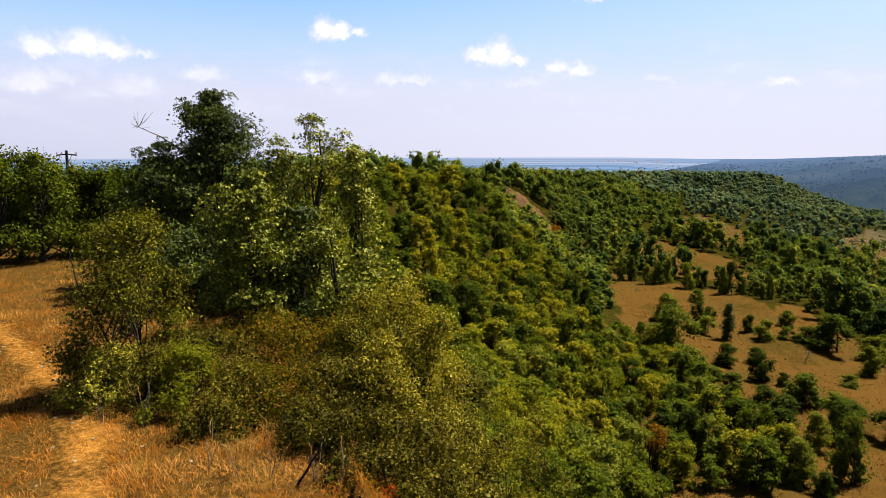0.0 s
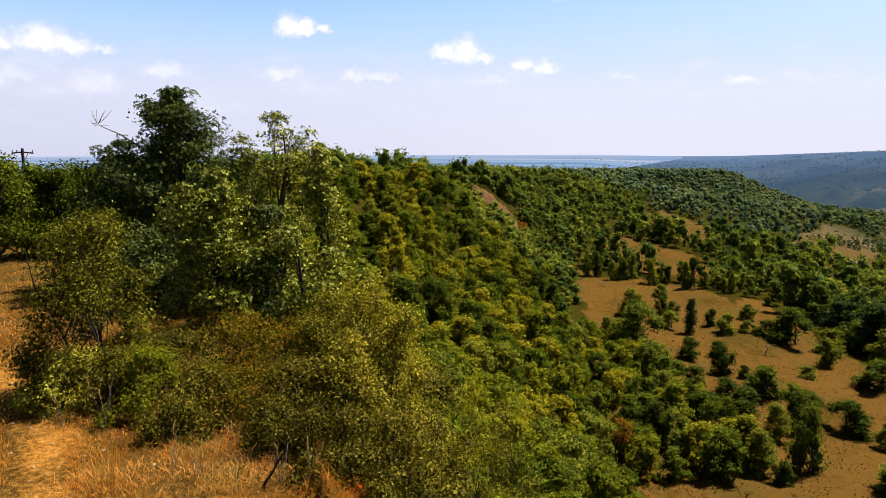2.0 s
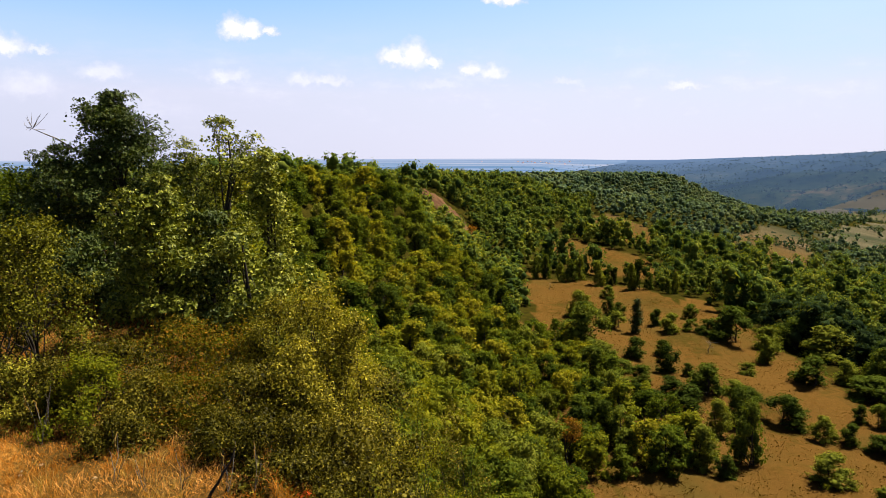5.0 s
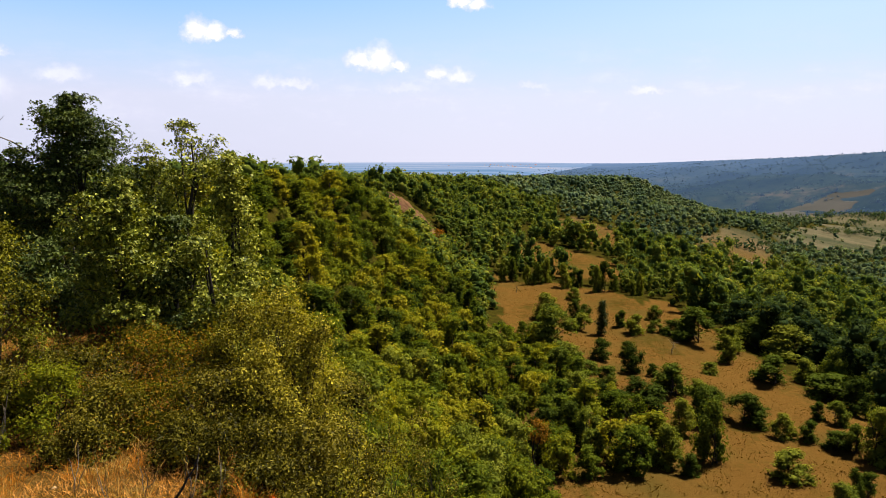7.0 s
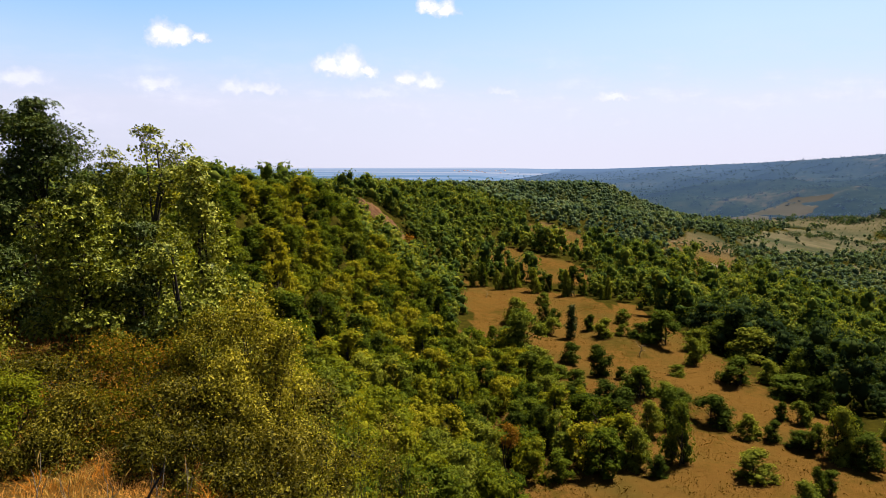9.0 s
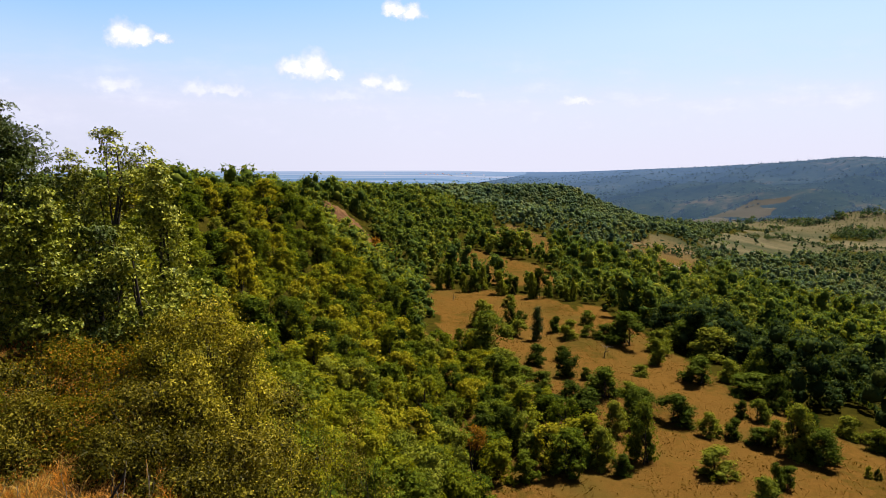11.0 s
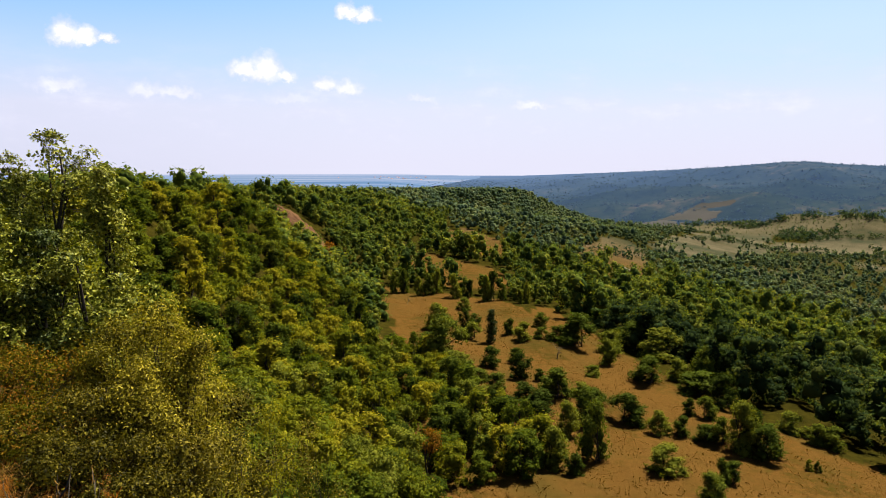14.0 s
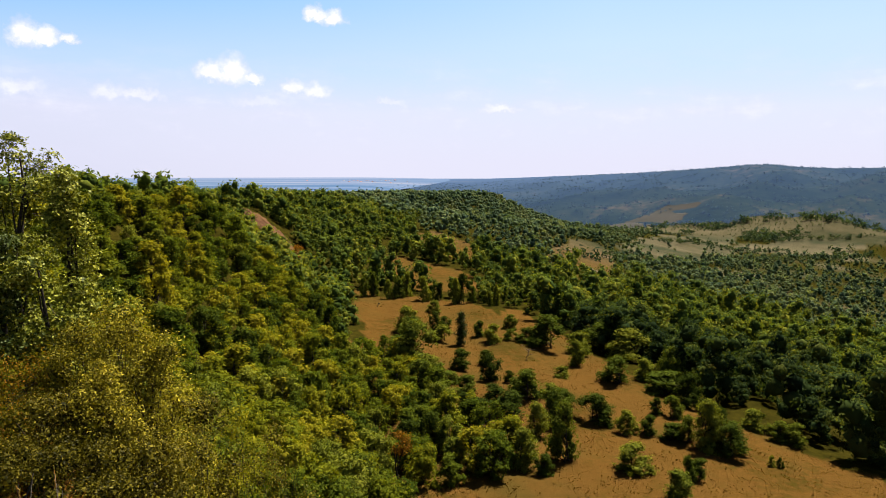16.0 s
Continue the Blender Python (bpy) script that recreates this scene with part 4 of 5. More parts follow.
p, rng = scatter(-22, 34, 15, 135, 3.35, 5)
for x, y in p:
    r, az = math.hypot(x, y), math.degrees(math.atan2(x, y))
    on_brow = np.interp(y, EDGE_Y, EDGE_X) - 7 < x and y > 60
    if not (on_scarp(x, y) or on_brow) or r > 132 or clearing(x, y) or (r < 24 and az < 8) or r < 17 or az < -14 or az > 40 or (r > 112 and az > 12):
        continue
    s = rng.uniform(0.8, 1.22) * (0.92 if y > 55 and x < np.interp(y, EDGE_Y, EDGE_X) + 6 else 1)
    plant(near_models if r < 58 else mid_models, int(rng.integers(0, 60)), spot(x, y, s, rng.uniform(0, 6.28), 0.2, min(s * rng.uniform(0.8, 1.15), 0.95 if y > 55 and x < np.interp(y, EDGE_Y, EDGE_X) + 6 else 1.3)))

# ---------------------------------------------------------------- trees on the pasture: x, y, height, width
PASTURE = [
    [(41.7, 128.3, 4.5, 5.2), (40.7, 119.7, 3.8, 4.4), (54.3, 146.4, 2.9, 3.4), (47.0, 126.8, 3.9, 2.8), (50.2, 128.7, 2.5, 3.4), (46.5, 119.7, 2.4, 3.4),
     (54.7, 122.2, 3.0, 3.1), (55.0, 116.3, 2.8, 4.5), (65.0, 129.3, 3.1, 3.4), (59.4, 117.5, 1.7, 2.2), (61.7, 115.9, 3.2, 4.4), (65.1, 112.3, 5.0, 6.1),
     (69.1, 109.2, 4.9, 5.4), (64.1, 101.7, 4.1, 3.8), (75.8, 111.3, 4.5, 5.8), (78.3, 105.5, 4.2, 6.6), (41.7, 100.3, 2.5, 2.7), (47.4, 102.7, 3.4, 2.9)],
    [(44.4, 94.2, 3.7, 3.9), (46.6, 92.4, 2.3, 1.9), (35.6, 98.4, 2.0, 3.2), (37.0, 93.1, 2.3, 3.1), (37.6, 88.2, 3.3, 3.7), (31.9, 82.2, 2.9, 4.4),
     (33.3, 78.9, 2.8, 2.9), (34.5, 76.6, 3.5, 4.3), (40.5, 85.0, 2.8, 3.2), (44.8, 83.5, 3.4, 3.9), (49.0, 84.3, 2.3, 3.3), (48.8, 80.7, 2.5, 3.9),
     (49.8, 74.7, 3.0, 3.9), (44.3, 74.3, 4.3, 4.1), (39.3, 76.6, 2.6, 4.1), (39.8, 71.7, 4.0, 3.6), (38.8, 63.0, 5.4, 3.0), (33.6, 63.3, 4.2, 3.9)],
    [(31.3, 66.8, 3.4, 3.9), (34.8, 60.7, 2.2, 2.5), (27.6, 66.6, 1.9, 1.9), (30.4, 68.6, 2.3, 2.6), (56.4, 93.7, 2.3, 3.0), (52.1, 70.3, 3.7, 3.0),
     (44.5, 58.8, 3.6, 4.3), (54.6, 69.2, 2.4, 2.7), (69.9, 85.6, 4.1, 5.8), (64.1, 89.4, 3.5, 4.3), (70.6, 91.7, 2.9, 4.3), (69.3, 79.6, 5.9, 5.0),
     (74.2, 88.8, 6.1, 5.5), (56.7, 67.1, 2.6, 2.7), (57.6, 65.6, 2.7, 2.0), (62.0, 74.3, 2.3, 2.3), (60.4, 75.4, 2.2, 2.3), (58.6, 63.8, 5.6, 4.7)],
    [(60.4, 61.7, 4.9, 4.9), (60.3, 63.7, 4.4, 3.8), (72.7, 70.5, 2.4, 2.8), (72.5, 65.9, 2.6, 3.5), (50.7, 55.8, 3.0, 2.1), (48.8, 55.5, 2.2, 1.4),
     (45.2, 52.5, 2.1, 3.5), (63.1, 58.0, 1.7, 0.9), (63.9, 57.5, 1.6, 0.7), (73.8, 64.2, 2.7, 3.7), (79.4, 82.7, 1.9, 2.1)],
    [(34.9, 102.7, 6.0, 5.5), (34.1, 109.3, 3.9, 4.8), (30.9, 89.4, 4.0, 4.0), (27.6, 77.3, 3.5, 3.2), (25.3, 69.2, 3.5, 2.6), (25.7, 74.2, 4.1, 3.4)]]


def crown_size(ob):
    """Height and width of a model's crown."""
    me = next(c for c in ob.children if c.name.startswith("crown")).data
    v = np.empty(len(me.vertices) * 3, np.float32)
    me.vertices.foreach_get("co", v)
    v = v.reshape(-1, 3)
    return np.percentile(v[:, 2], 99), np.percentile(np.hypot(v[:, 0], v[:, 1]), 93) * 2


fruit_models = [tree("fruit_tree", pose(0, 0, 0), "dark green old fruit tree on the dry pasture", "tree", ORCHARD, "trees on the pasture", seed=150 + i, H=4.0, R=2.0,
                     base=0.12, lobes=18, size=(0.28, 0.42), flatten=1.0, clusters=30, per=7, leaf=0.22, three=True, core=0.58, shape="bush", twigs=False, sides=5, spread=0.12, wild=0.5, stems=2) for i in range(4)]
fruit_size = [crown_size(o) for o in fruit_models]
for rows in PASTURE:
    for i, (x, y, h, w) in enumerate(rows):
        k = int(x * 7 + y * 3) % 4
        mh, mw = fruit_size[k]
        plant(fruit_models, k, spot(x, y, 0.98 * max(w, 0.55 * h) / mw, x, 0.15, 1.06 * max(h, 0.75 * w) / mh))
for i in range(13):
    x, y, h = 43 + i * 2.6, 166 - i * 0.9 + 2 * math.sin(i * 2.1), 4.6 + 1.6 * math.sin(i * 3.7) ** 2
    plant(fruit_models, i * 3 + 1, spot(x, y, 0.8 + 0.2 * math.sin(i * 5.0), i, 0.15, h / 3.8))
tree("pine_tree", spot(48.6, 116.5, 1, 0, 0.1), "dark pointed conifer on the dry pasture", "tree", OAK_DARK, seed=160, H=6.1, R=1.7, base=0.3, lobes=24, clusters=24, per=8, three=True, core=0.7,
     leaf=0.22, shape="cone", twigs=False, sides=5, spread=0.2)

# ---------------------------------------------------------------- woods farther off
def wood_stuff(name, label, mat, points, seed, quads, leaf, H, R, models=5, shape="round", lobes=6, core=0.75):
    rng = np.random.default_rng(seed)
    base = []
    for i in range(models):
        per = 4
        cl = max(1, quads // (lobes * per))
        arrays = tree_arrays(seed * 10 + i, H, R, H * 0.12, lobes, cl, per, leaf, "tall" if i == 3 else shape, twigs=False, sides=3, spread=leaf * 0.5, wild=0.5, size=(0.38, 0.56), flatten=1.0, three=True, core=core)
        base.append(arrays[1])
    vs, fs, n = [], [], 0
    zs = height(points[:, 0], points[:, 1])
    for (x, y), z in zip(points, zs):
        v, f = base[rng.integers(models)]
        a, s = rng.uniform(0, 6.28), 0.6 + 0.95 * rng.uniform() ** 1.4
        c, d = math.cos(a) * s, math.sin(a) * s
        w = np.stack([v[:, 0] * c - v[:, 1] * d + x, v[:, 0] * d + v[:, 1] * c + y, v[:, 2] * s * rng.uniform(0.85, 1.2) + z - 0.2], 1)
        vs.append(w)
        fs.append(f + n)
        n += len(v)
    ob = mesh_object(name, np.concatenate(vs), np.concatenate(fs), mat)
    return tagged(ob, label, "wood", kind="stuff")


def in_view(p, a0=-36, a1=58):
    az = np.degrees(np.arctan2(p[:, 0], p[:, 1]))
    return (az > a0) & (az < a1)


# the scarp's farther face and its brow
p, _ = scatter(-60, 420, 40, 640, 3.6, 21)
x, y, r = p[:, 0], p[:, 1], np.hypot(p[:, 0], p[:, 1])
edge, foot = np.interp(y, EDGE_Y, EDGE_X), np.interp(y, FOOT_Y, FOOT_X)
brow = (x > edge - np.where(r > 150, 75, 28)) & (x <= edge + 0.5) & (y > 44) & ((x < edge - 7) | (r > 131)) & ((r > 131) | ((r > 85) & (np.degrees(np.arctan2(x, y)) > -9)))
face = on_scarp(x, y) & (r > np.where(np.degrees(np.arctan2(x, y)) > 12, 110, 131))
keep = (brow | face) & ~clearing(x, y) & in_view(p, -26, 40) & ~in_scar(x, y) & ((wave(x, y, 30, 8) > -0.75) | (r < 150))
q, rq = p[keep], r[keep]
wood_stuff("scarp_wood", "mixed green wood on the scarp and along its brow", WOOD_MID, q[rq < 330], 30, 190, 0.55, 4.6, 2.5, core=0.66, lobes=6)
wood_stuff("ridge_wood", "green wood over the far end of the ridge", RIDGE_HAZED, q[rq >= 330], 31, 60, 0.8, 4.3, 2.9, lobes=4, core=0.72)

# the plateau's woods behind the brow
rng = np.random.default_rng(27)
az, rr = np.radians(rng.uniform(-30, 17, 5000)), 290 * (1000 / 290) ** rng.uniform(0, 1, 5000)
p = np.stack([rr * np.sin(az), rr * np.cos(az)], 1)
p = p[p[:, 0] < np.interp(p[:, 1], EDGE_Y, EDGE_X) - np.where(p[:, 1] < 640, 65, 0)]
wood_stuff("plateau_wood", "wood far back on the plateau, tinted by painted haze", WOOD_HAZE, p, 38, 14, 2.0, 4.6, 3.6, lobes=1, core=0)

# valley wood beyond the pasture
p, _ = scatter(30, 600, 15, 640, 4.9, 22)
x, y, r = p[:, 0], p[:, 1], np.hypot(p[:, 0], p[:, 1])
foot, width = np.interp(y, FOOT_Y, FOOT_X), np.interp(y, MEAD_Y, MEAD_W)
d = x - foot
dense = smooth(230, 160, d) + 0.4 * (wave(x, y, 90, 12) > -0.1) + 0.3
chance = np.random.default_rng(9).uniform(0, 1, len(p))
keep = (d > 2) & ~meadow(x, y) & (d > width + 4.5) & in_view(p, 10, 56) & (r < 700) & (chance < np.where(clearing(x, y), 0.04, dense * np.where(r > 530, 0.3, 1)))
q, rq = p[keep], r[keep]
wood_stuff("valley_wood", "dense green wood below the pasture", VALLEY_SHADED, q[rq < 150], 32, 1000, 0.34, 6.6, 2.9, lobes=10, core=0.62)
wood_stuff("valley_wood", "dense green wood along the valley side", WOOD_MID, q[(rq >= 150) & (rq < 260)], 39, 330, 0.55, 6.2, 2.8, lobes=7, core=0.66)
wood_stuff("valley_scrub", "green scrub and wood on the valley floor", RIDGE_HAZED, q[rq >= 260], 33, 52, 0.7, 4.0, 2.6, lobes=3, core=0.72)

# loose bushes over the open valley floor
p, _ = scatter(120, 760, 120, 760, 6.0, 24)
x, y, r = p[:, 0], p[:, 1], np.hypot(p[:, 0], p[:, 1])
d = x - np.interp(y, FOOT_Y, FOOT_X)
chance = np.random.default_rng(10).uniform(0, 1, len(p))
keep = (d > 60) & in_view(p, 12, 56) & (r > 230) & (r < 900) & (chance < np.where(clearing(x, y), 0.05, 0.8)) & (wave(x, y, 55, 18) > -0.5)
wood_stuff("valley_bushes", "scattered low bushes over the dry valley floor", RIDGE_HAZED, p[keep], 35, 24, 0.5, 1.9, 1.3, lobes=2, core=0.66)

# hedges and the scrub along the low valley bank
rows = []
rng = np.random.default_rng(25)
for line in ([(522, 535), (549, 514), (579, 508), (606, 494), (639, 486)], [(203, 287), (237, 300), (266, 304)], [(157, 262), (174, 266), (195, 275)], [(354, 449), (420, 474), (434, 445), (502, 457)], [(243, 385), (253, 369), (254, 348)], [(363, 371), (462, 415), (568, 431)]):
    a = np.array(line, float)
    n = int(np.linalg.norm(np.diff(a, axis=0), axis=1).sum() / 2.4)
    t = np.linspace(0, len(a) - 1, n)
    rows.append(np.stack([np.interp(t, range(len(a)), a[:, 0]), np.interp(t, range(len(a)), a[:, 1])], 1) + rng.normal(size=(n, 2)) * 2.2)
wood_stuff("hedge_scrub", "dark hedges and bank scrub across the valley fields", WOOD_FAR_HAZED, np.concatenate(rows), 37, 40, 1.2, 3.4, 2.4, lobes=3, core=0)

# the far hill
rng = np.random.default_rng(23)
az = 16 + 40 * rng.uniform(0, 1, 14500) ** 0.85
rr = 660 * (2500 / 660) ** rng.uniform(0, 1, 14500)
x, y = rr * np.sin(np.radians(az)), rr * np.cos(np.radians(az))
keep = ~on_spur(x, y) & (rng.uniform(0, 1, 14500) < (az - 16) / 8) & ((rr > 860) | ((wave(x, y, 120, 14) > 0.1) & (az > 40))) & ~clearing(x, y)
q, rq = np.stack([x, y], 1)[keep], rr[keep]
wood_stuff("hill_wood", "green scrub at the foot of the far hill", WOOD_FAR_HAZED, q[rq < 880], 36, 24, 2.2, 5.5, 4.0, lobes=2, core=0)
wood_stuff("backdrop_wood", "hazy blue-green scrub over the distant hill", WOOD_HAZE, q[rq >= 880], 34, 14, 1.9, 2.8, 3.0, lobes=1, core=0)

# ---------------------------------------------------------------- the red earth slip
def build_slip():
    """Bare red earth on the scarp: a broken sheet a little proud of the slope."""
    nu, nv = 46, 26
    U, V = np.meshgrid(np.linspace(0, 1, nu), np.linspace(-1, 1, nv))
    y = 203.5 - 16.0 * U
    mid = 21.5 + (202 - y) * 0.62
    half = np.interp(U, [0, 0.15, 0.6, 1], [3.2, 5.8, 5.4, 2.6]) * (1 + 0.25 * wave(U * 9, V * 3, 2.1, 3))
    x = mid + V * half
    z = height(x, y) + 0.9 * (1 - V ** 2) * (1 - (2 * U - 1) ** 8) - 0.5 * V ** 6 + 0.35 * wave(x, y, 3.1, 41) + 0.22 * wave(x, y, 1.1, 42)
    i, j = np.arange(nv - 1)[:, None] * nu, np.arange(nu - 1)[None]
    f = np.stack([i + j + nu, i + j + nu + 1, i + j + 1, i + j], -1).reshape(-1, 4)[:, ::-1]
    return tagged(mesh_object("cliff", np.stack([x, y, z], -1).reshape(-1, 3), f, SCAR), "bare slip of red earth on the wooded scarp", "cliff", kind="structure")


build_slip()


# ---------------------------------------------------------------- dry grass
def grass(name, label, points, seed, tall, wide, mat):
    """Upright bent blades at the points."""
    rng = np.random.default_rng(seed)
    n = len(points)
    z = height(points[:, 0], points[:, 1])
    root = np.stack([points[:, 0], points[:, 1], z - 0.02], 1)
    h = (tall * rng.uniform(0.45, 1.25, n) * (1 + 0.6 * wave(points[:, 0], points[:, 1], 2.3, 35)))[:, None]
    lean = np.concatenate([rng.normal(size=(n, 2)) * 0.5, np.ones((n, 1))], 1)
    side = unit(np.concatenate([rng.normal(size=(n, 2)), np.zeros((n, 1))], 1)) * (wide * rng.uniform(0.6, 1.4, n))[:, None]
    mid, tip = root + lean * h * 0.55, root + lean * h + lean * [1, 1, 0] * h * 0.5
    quad = np.stack([root - side * 0.3, mid - side * 0.5, tip, mid + side * 0.5], 1)
    return tagged(mesh_object(name, quad.reshape(-1, 3), np.arange(4 * n).reshape(n, 4), mat), label, "grass", kind="stuff")


rng = np.random.default_rng(77)
az = np.radians(rng.uniform(-44, -3, 215000))
r = np.sqrt(rng.uniform(7.2 ** 2, 38 ** 2, 215000)) * rng.uniform(0.35, 1, 215000)
q = np.stack([r * np.sin(az), r * np.cos(az)], 1)
clumps = wave(q[:, 0], q[:, 1], 1.7, 31) + 0.7 * wave(q[:, 0], q[:, 1], 0.6, 32)
worn = np.abs(q[:, 0] - path_line(q[:, 1])) < 0.42
keep = (r > 7) & (q[:, 0] < np.interp(q[:, 1], EDGE_Y, EDGE_X) + 1.2) & (clumps > rng.uniform(-1.3, 0.9, len(q))) & (~worn | (rng.uniform(0, 1, len(q)) < 0.08))
q = q[keep]
grass("dry_grass", "tall dry golden grass along the footpath", q, 78, 0.12, 0.006, DRY_GRASS)
az, r = np.radians(rng.uniform(-29, -9, 9000)), rng.uniform(8.6, 15, 9000) 
q = np.stack([r * np.sin(az), r * np.cos(az)], 1)
tufts = wave(q[:, 0], q[:, 1], 1.1, 36) + 0.5 * wave(q[:, 0], q[:, 1], 3.0, 37)
q = q[(q[:, 0] > path_line(q[:, 1]) + 0.8) & (q[:, 0] < path_line(q[:, 1]) + 3.2) & (tufts > 0.35)]
grass("straw_grass", "tall pale straw at the edge of the bushes", q, 80, 0.27, 0.005, STRAW)
az, r = np.radians(rng.uniform(8, 56, 60000)), rng.uniform(55, 175, 60000)
q = np.stack([r * np.sin(az), r * np.cos(az)], 1)
q = q[meadow(q[:, 0], q[:, 1]) & (wave(q[:, 0], q[:, 1], 9, 33) > rng.uniform(-1, 1.2, len(q)))]
grass("pasture_grass", "short dry tufts over the pasture", q, 79, 0.2, 0.13, PASTURE_GRASS)


# ---------------------------------------------------------------- small things
def part(name, v, f, mat, parent, label=""):
    return tagged(mesh_object(name, v, f, mat, parent), label)


def box(x0, x1, y0, y1, z0, z1):
    v = np.array([(x, y, z) for x in (x0, x1) for y in (y0, y1) for z in (z0, z1)], float)
    return v, np.array([(0, 1, 3, 2), (4, 6, 7, 5), (0, 4, 5, 1), (2, 3, 7, 6), (0, 2, 6, 4), (1, 5, 7, 3)])


def power_pole(m, H, arm):
    """A concrete pole with a bowed cross-arm and three insulators."""
    root = new("power_pole")
    smooth_shade(part("post", *tube([(0, 0, -0.4), (0, 0, H * 0.5), (0, 0, H)], [0.24, 0.2, 0.16], 8), CONCRETE, root))
    xs = np.linspace(-arm, arm, 9)
    part("crossarm", *tube([(x, 0, H * 0.9 + 0.16 * math.cos(x / arm * 1.4) - 0.04) for x in xs], [0.085] * 9, 6), CONCRETE, root, "bowed dark cross-arm")
    for x in (-arm * 0.92, -arm * 0.5, arm * 0.92):
        part("insulator", *tube([(x, 0, H * 0.9 + 0.05), (x, 0, H * 0.9 + 0.2), (x, 0, H * 0.9 + 0.24), (x, 0, H * 0.9 + 0.38)], [0.04, 0.09, 0.05, 0.07], 6), INSULATOR, root)
    part("brace", *tube([(0, 0, H * 0.72), (arm * 0.3, 0, H * 0.82), (arm * 0.55, 0, H * 0.93)], [0.03] * 3, 5), CONCRETE, root)
    root.matrix_basis = m
    return tagged(root, "weathered power pole with bowed cross-arm behind the trees", "pole", "power poles")


power_pole(spot(-46.9, 88.0, 1, 0.4, 0), 4.85 - float(height(-46.9, 88.0)), 1.15)
power_pole(spot(30.2, 262, 1, 0.3, 0), 4.3 - 262 * 0.0185 - float(height(30.2, 262)), 1.3)
power_pole(spot(19.0, 260, 1, 0.3, 0), 4.3 - 260 * 0.0190 - float(height(19.0, 260)), 1.3)


def dead_tree(m, H, seed, label):
    rng = np.random.default_rng(seed)
    root = new("dead_tree")
    stem = bent(rng, (0, 0, -0.2), (0.15 * H, 0, H * 0.8), 6, 0.05 * H)
    part("trunk", *tube(stem, np.linspace(0.09, 0.03, 6) * H / 2, 6), DEAD_WOOD, root)
    for i in range(7):
        k = 2 + i % 4
        tip = stem[k] + rng.normal(size=3) * [0.3, 0.3, 0.12] * H + [0, 0, 0.2 * H]
        part("branch", *tube(bent(rng, stem[k], tip, 4, 0.05 * H), np.array([0.035, 0.028, 0.018, 0.008]) * H / 2, 4), DEAD_WOOD, root)
    root.matrix_basis = m
    return tagged(root, label, "tree", "dead trees on the pasture")


dead_tree(spot(56.4, 105.4, 1, 0.3), 2.3, 3, "small dead brown tree alone on the dry pasture")
dead_tree(spot(27.7, 70.3, 1, 2.0), 2.2, 4, "bare forked dead tree at the wood's edge")
dead_tree(spot(42.5, 152.0, 1, 1.0), 1.8, 5, "leaning dead sapling at the top of the pasture")
tree("maple_tree", spot(19.6, 61.4, 1, 0, 0.1), "small tree already turned orange in the scarp wood", "tree", AUTUMN, seed=301, H=5.6, R=1.1, base=3.2, lobes=8, clusters=20, per=6, leaf=0.22,
     shape="round", twigs=False, sides=5, three=True)
tree("maple_tree", spot(29.2, 181.7, 1, 0, 0.1), "small orange-leaved tree below the red slip", "tree", AUTUMN, seed=302, H=5.4, R=1.6, base=2.0, lobes=8, clusters=20, per=6, leaf=0.35,
     shape="round", twigs=False, sides=5, three=True)
tree("sumac_shrub", stand(-4.4, 8.9), "sprig of scarlet sumac leaves in front of the bush", "bush", RED_LEAF, seed=303, H=max(0.3, reach(-4.4, 8.9, -26.2)), R=0.16, base=0.1, lobes=5, clusters=7, per=4,
     leaf=0.05, shape="bush", twigs=False, sides=4, stems=2, trunk_r=0.01)

# a bare dry limb that sticks out of the tall oak's crown
rng = np.random.default_rng(310)
limb_root = np.array([-0.9, 0.0, 4.9])
pieces = [tube(bent(rng, limb_root, limb_root + [-1.3, -0.2, 0.75], 5, 0.05), [0.035, 0.03, 0.022, 0.016, 0.01], 4)]
for i in range(14):
    a = limb_root + np.array([-1.3, -0.2, 0.75])
    pieces.append(tube(bent(rng, a, a + [rng.uniform(-0.6, 0.5), rng.uniform(-0.3, 0.3), rng.uniform(-0.1, 0.5)], 4, 0.03), [0.011, 0.009, 0.007, 0.004], 3))
tall_oak = next(o for o in bpy.data.objects if o.name == "oak")
part("dead_limb", *grafted(pieces), DEAD_WOOD, tall_oak, "leafless grey dead limb")

# pale stones on the path
rng = np.random.default_rng(320)
base_v, base_f = inner_mass(rng, (0, 0, 0, 1), 1, 0.6)
stones = [bpy.data.meshes.new("stone") for _ in range(4)]
for me in stones:
    v = base_v * rng.uniform(0.7, 1.25, base_v.shape)
    me.from_pydata([tuple(q) for q in v], [], [tuple(int(i) for i in q) for q in base_f])
    me.materials.append(STONE)
for i in range(60):
    y = rng.uniform(7.5, 16)
    x = float(path_line(y)) + rng.normal() * 0.55
    s = 0.012 + 0.035 * rng.uniform() ** 2
    ob = new("stone", stones[i % 4])
    ob.matrix_basis = spot(x, y, s, rng.uniform(0, 6.28), -s * 0.1)
    tagged(ob, "small pale stone on the dry footpath", "stone", "stones on the path")

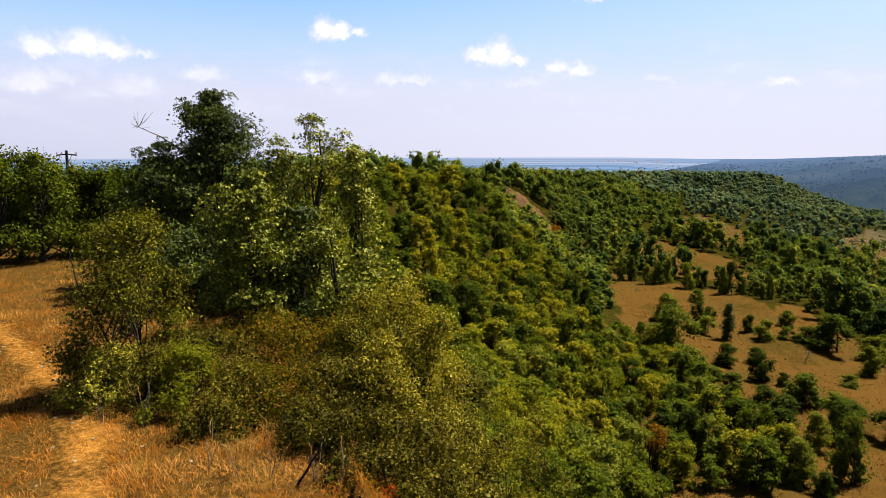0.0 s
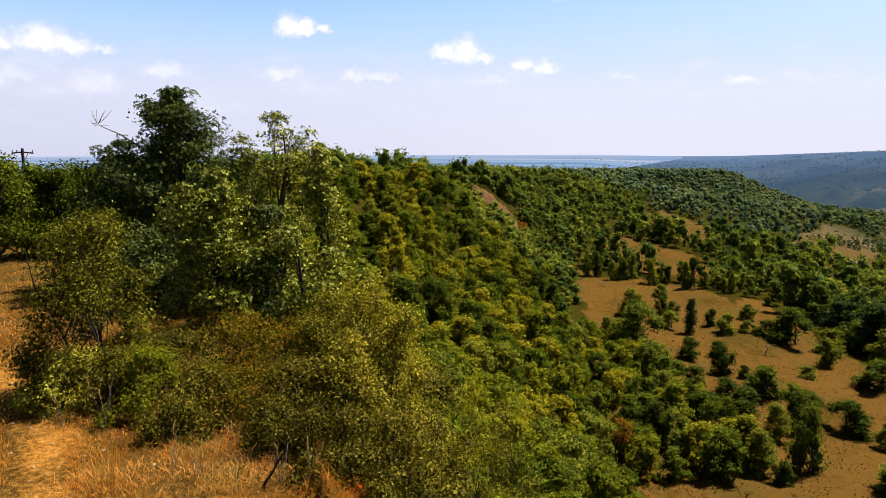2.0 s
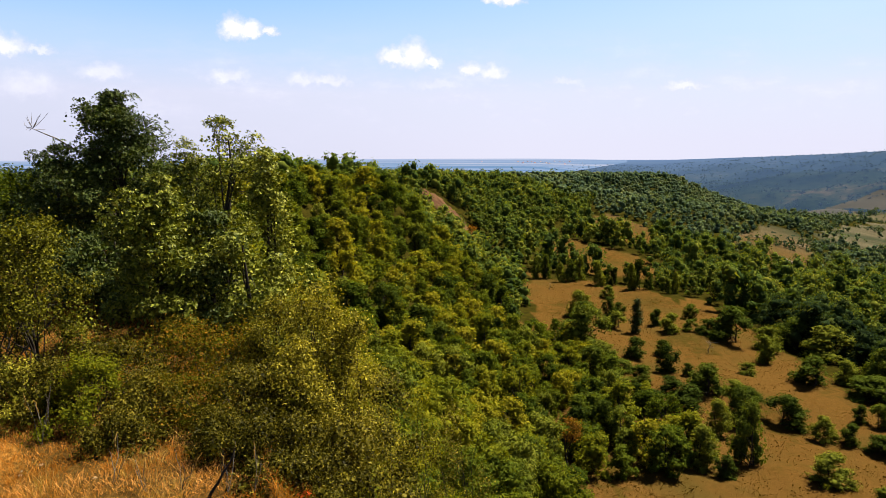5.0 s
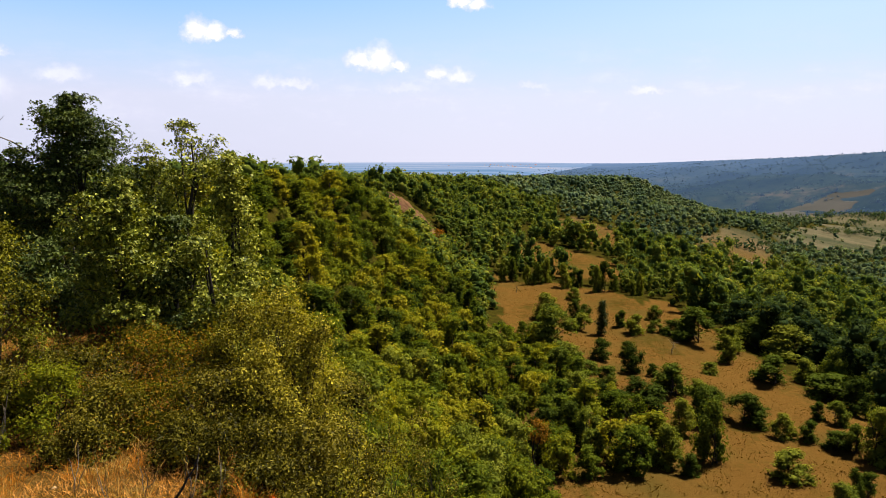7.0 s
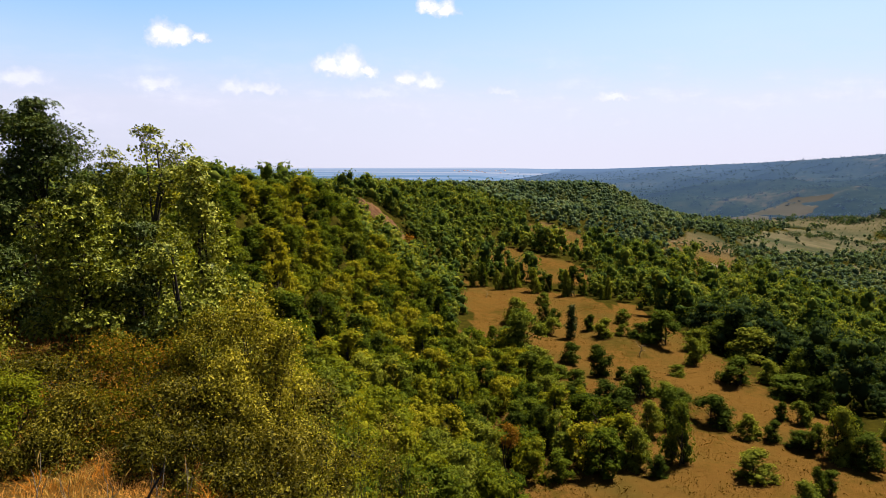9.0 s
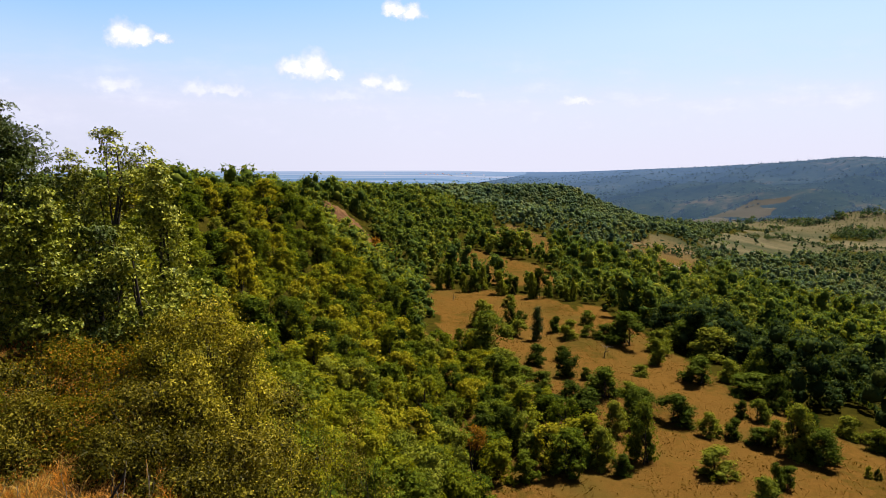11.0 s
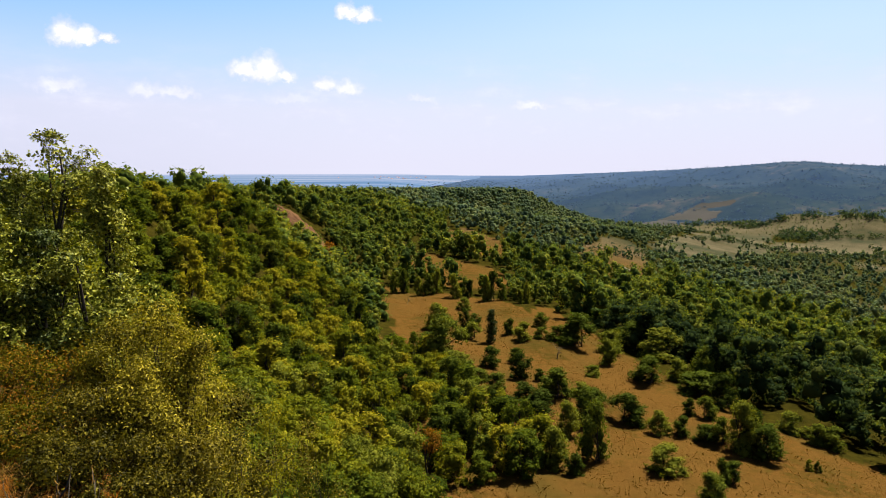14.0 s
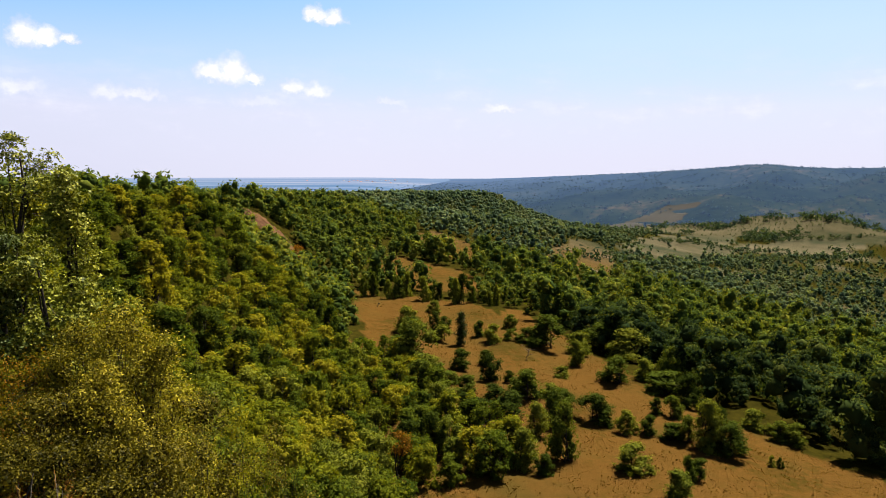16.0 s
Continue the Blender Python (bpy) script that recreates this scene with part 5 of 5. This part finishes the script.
# tall dry stalks and a broken stick in the grass
for i, (az, r, h) in enumerate([(-24.2, 11.9, 1.0), (-23.6, 12.2, 0.75), (-19.6, 9.9, 0.6), (-14.5, 9.3, 0.55), (-11.0, 9.0, 0.6), (-27.0, 12.4, 0.7), (-17.3, 9.4, 0.5), (-8.9, 8.8, 0.6)]):
    rng = np.random.default_rng(330 + i)
    root = new("dry_weed")
    for k in range(3):
        tip = np.array([rng.normal() * 0.12, rng.normal() * 0.12, h * rng.uniform(0.7, 1)])
        part("stalk", *tube(bent(rng, (0, 0, -0.03), tip, 5, 0.02), [0.006, 0.005, 0.005, 0.004, 0.003], 4), DEAD_WOOD, root)
    part("seed_head", *tube(bent(rng, tip * 0.7, tip * 1.08, 7, 0.012), [0.003, 0.009, 0.006, 0.011, 0.006, 0.008, 0.002], 6), STRAW, root)
    root.matrix_basis = stand(az, r, i, 0)
    tagged(root, "tall dry weed stalk gone to seed beside the path", "weed", "dry weeds")
rng = np.random.default_rng(350)
stick = new("broken_stick")
part("stem", *tube(bent(rng, (0, 0, -0.1), (0.38, 0.1, 0.62), 6, 0.02), np.linspace(0.022, 0.009, 6), 6), BARK, stick)
part("twig", *tube(bent(rng, (0.2, 0.05, 0.32), (0.22, 0.18, 0.6), 4, 0.015), [0.008, 0.007, 0.005, 0.003], 4), BARK, stick)
stick.matrix_basis = stand(-12.8, 8.9, 0, 0)
tagged(stick, "dark broken stick leaning out of the dry grass", "stick")


def track(name, label, points, half):
    """A dusty track laid over the ground along a few bends."""
    p = np.array(points, float)
    t = np.linspace(0, len(p) - 1, 40)
    x, y = np.interp(t, range(len(p)), p[:, 0]), np.interp(t, range(len(p)), p[:, 1])
    x, y = x + wave(t * 9, t, 7, 51) * half, y + wave(t * 9, t, 9, 52) * half
    d = unit(np.stack([np.gradient(x), np.gradient(y)], 1))
    off = np.stack([d[:, 1], -d[:, 0]], 1) * half
    rows = [np.stack([x + k * off[:, 0], y + k * off[:, 1]], 1) for k in (-1, 0, 1)]
    v = np.concatenate([np.concatenate([q, (height(q[:, 0], q[:, 1]) + 0.35)[:, None]], 1) for q in rows])
    i = np.arange(39)
    f = np.concatenate([np.stack([i + a, i + a + 1, i + b + 1, i + b], 1) for a, b in ((0, 40), (40, 80))])
    return tagged(mesh_object(name, v, f, TRACK), label, "track", kind="structure")


track("dirt_track", "pale dirt track across the valley field", [(160, 274), (178, 281), (191, 278)], 0.8)
track("dirt_track", "pale dirt track at the wood's edge", [(154, 239), (153, 230), (146, 213)], 0.7)
track("stream_bed", "dry stony stream bed in the valley", [(217, 270), (235, 273), (276, 298), (299, 305), (299, 288)], 1.0)


# the village on the horizon
def house(m):
    root = new("house")
    part("wall", *box(-5, 5, -4, 4, -1, 4.5), RENDERED_WALL, root)
    v = np.array([(-5.4, -4.6, 4.4), (5.4, -4.6, 4.4), (5.4, 4.6, 4.4), (-5.4, 4.6, 4.4), (-5.4, 0, 7.6), (5.4, 0, 7.6)], float)
    me = bpy.data.meshes.new("roof")
    me.from_pydata([tuple(q) for q in v], [], [(0, 1, 5, 4), (2, 3, 4, 5), (0, 4, 3), (1, 2, 5), (3, 2, 1, 0)])
    me.materials.append(ROOF_TILE)
    roof = new("roof", me)
    roof.parent = root
    root.matrix_basis = m
    return tagged(root, "small pale village house with red roof, far off", "house", "houses of the far village")


rng = np.random.default_rng(360)
first = None
for i in range(18):
    az, r = rng.normal(15.0, 2.2), rng.uniform(2300, 3000)
    x, y = polar(az, r)
    m = spot(x, y, 0.7, rng.uniform(0, 3.14))
    if first is None:
        first = house(m)
    else:
        copy_thing(first, m)
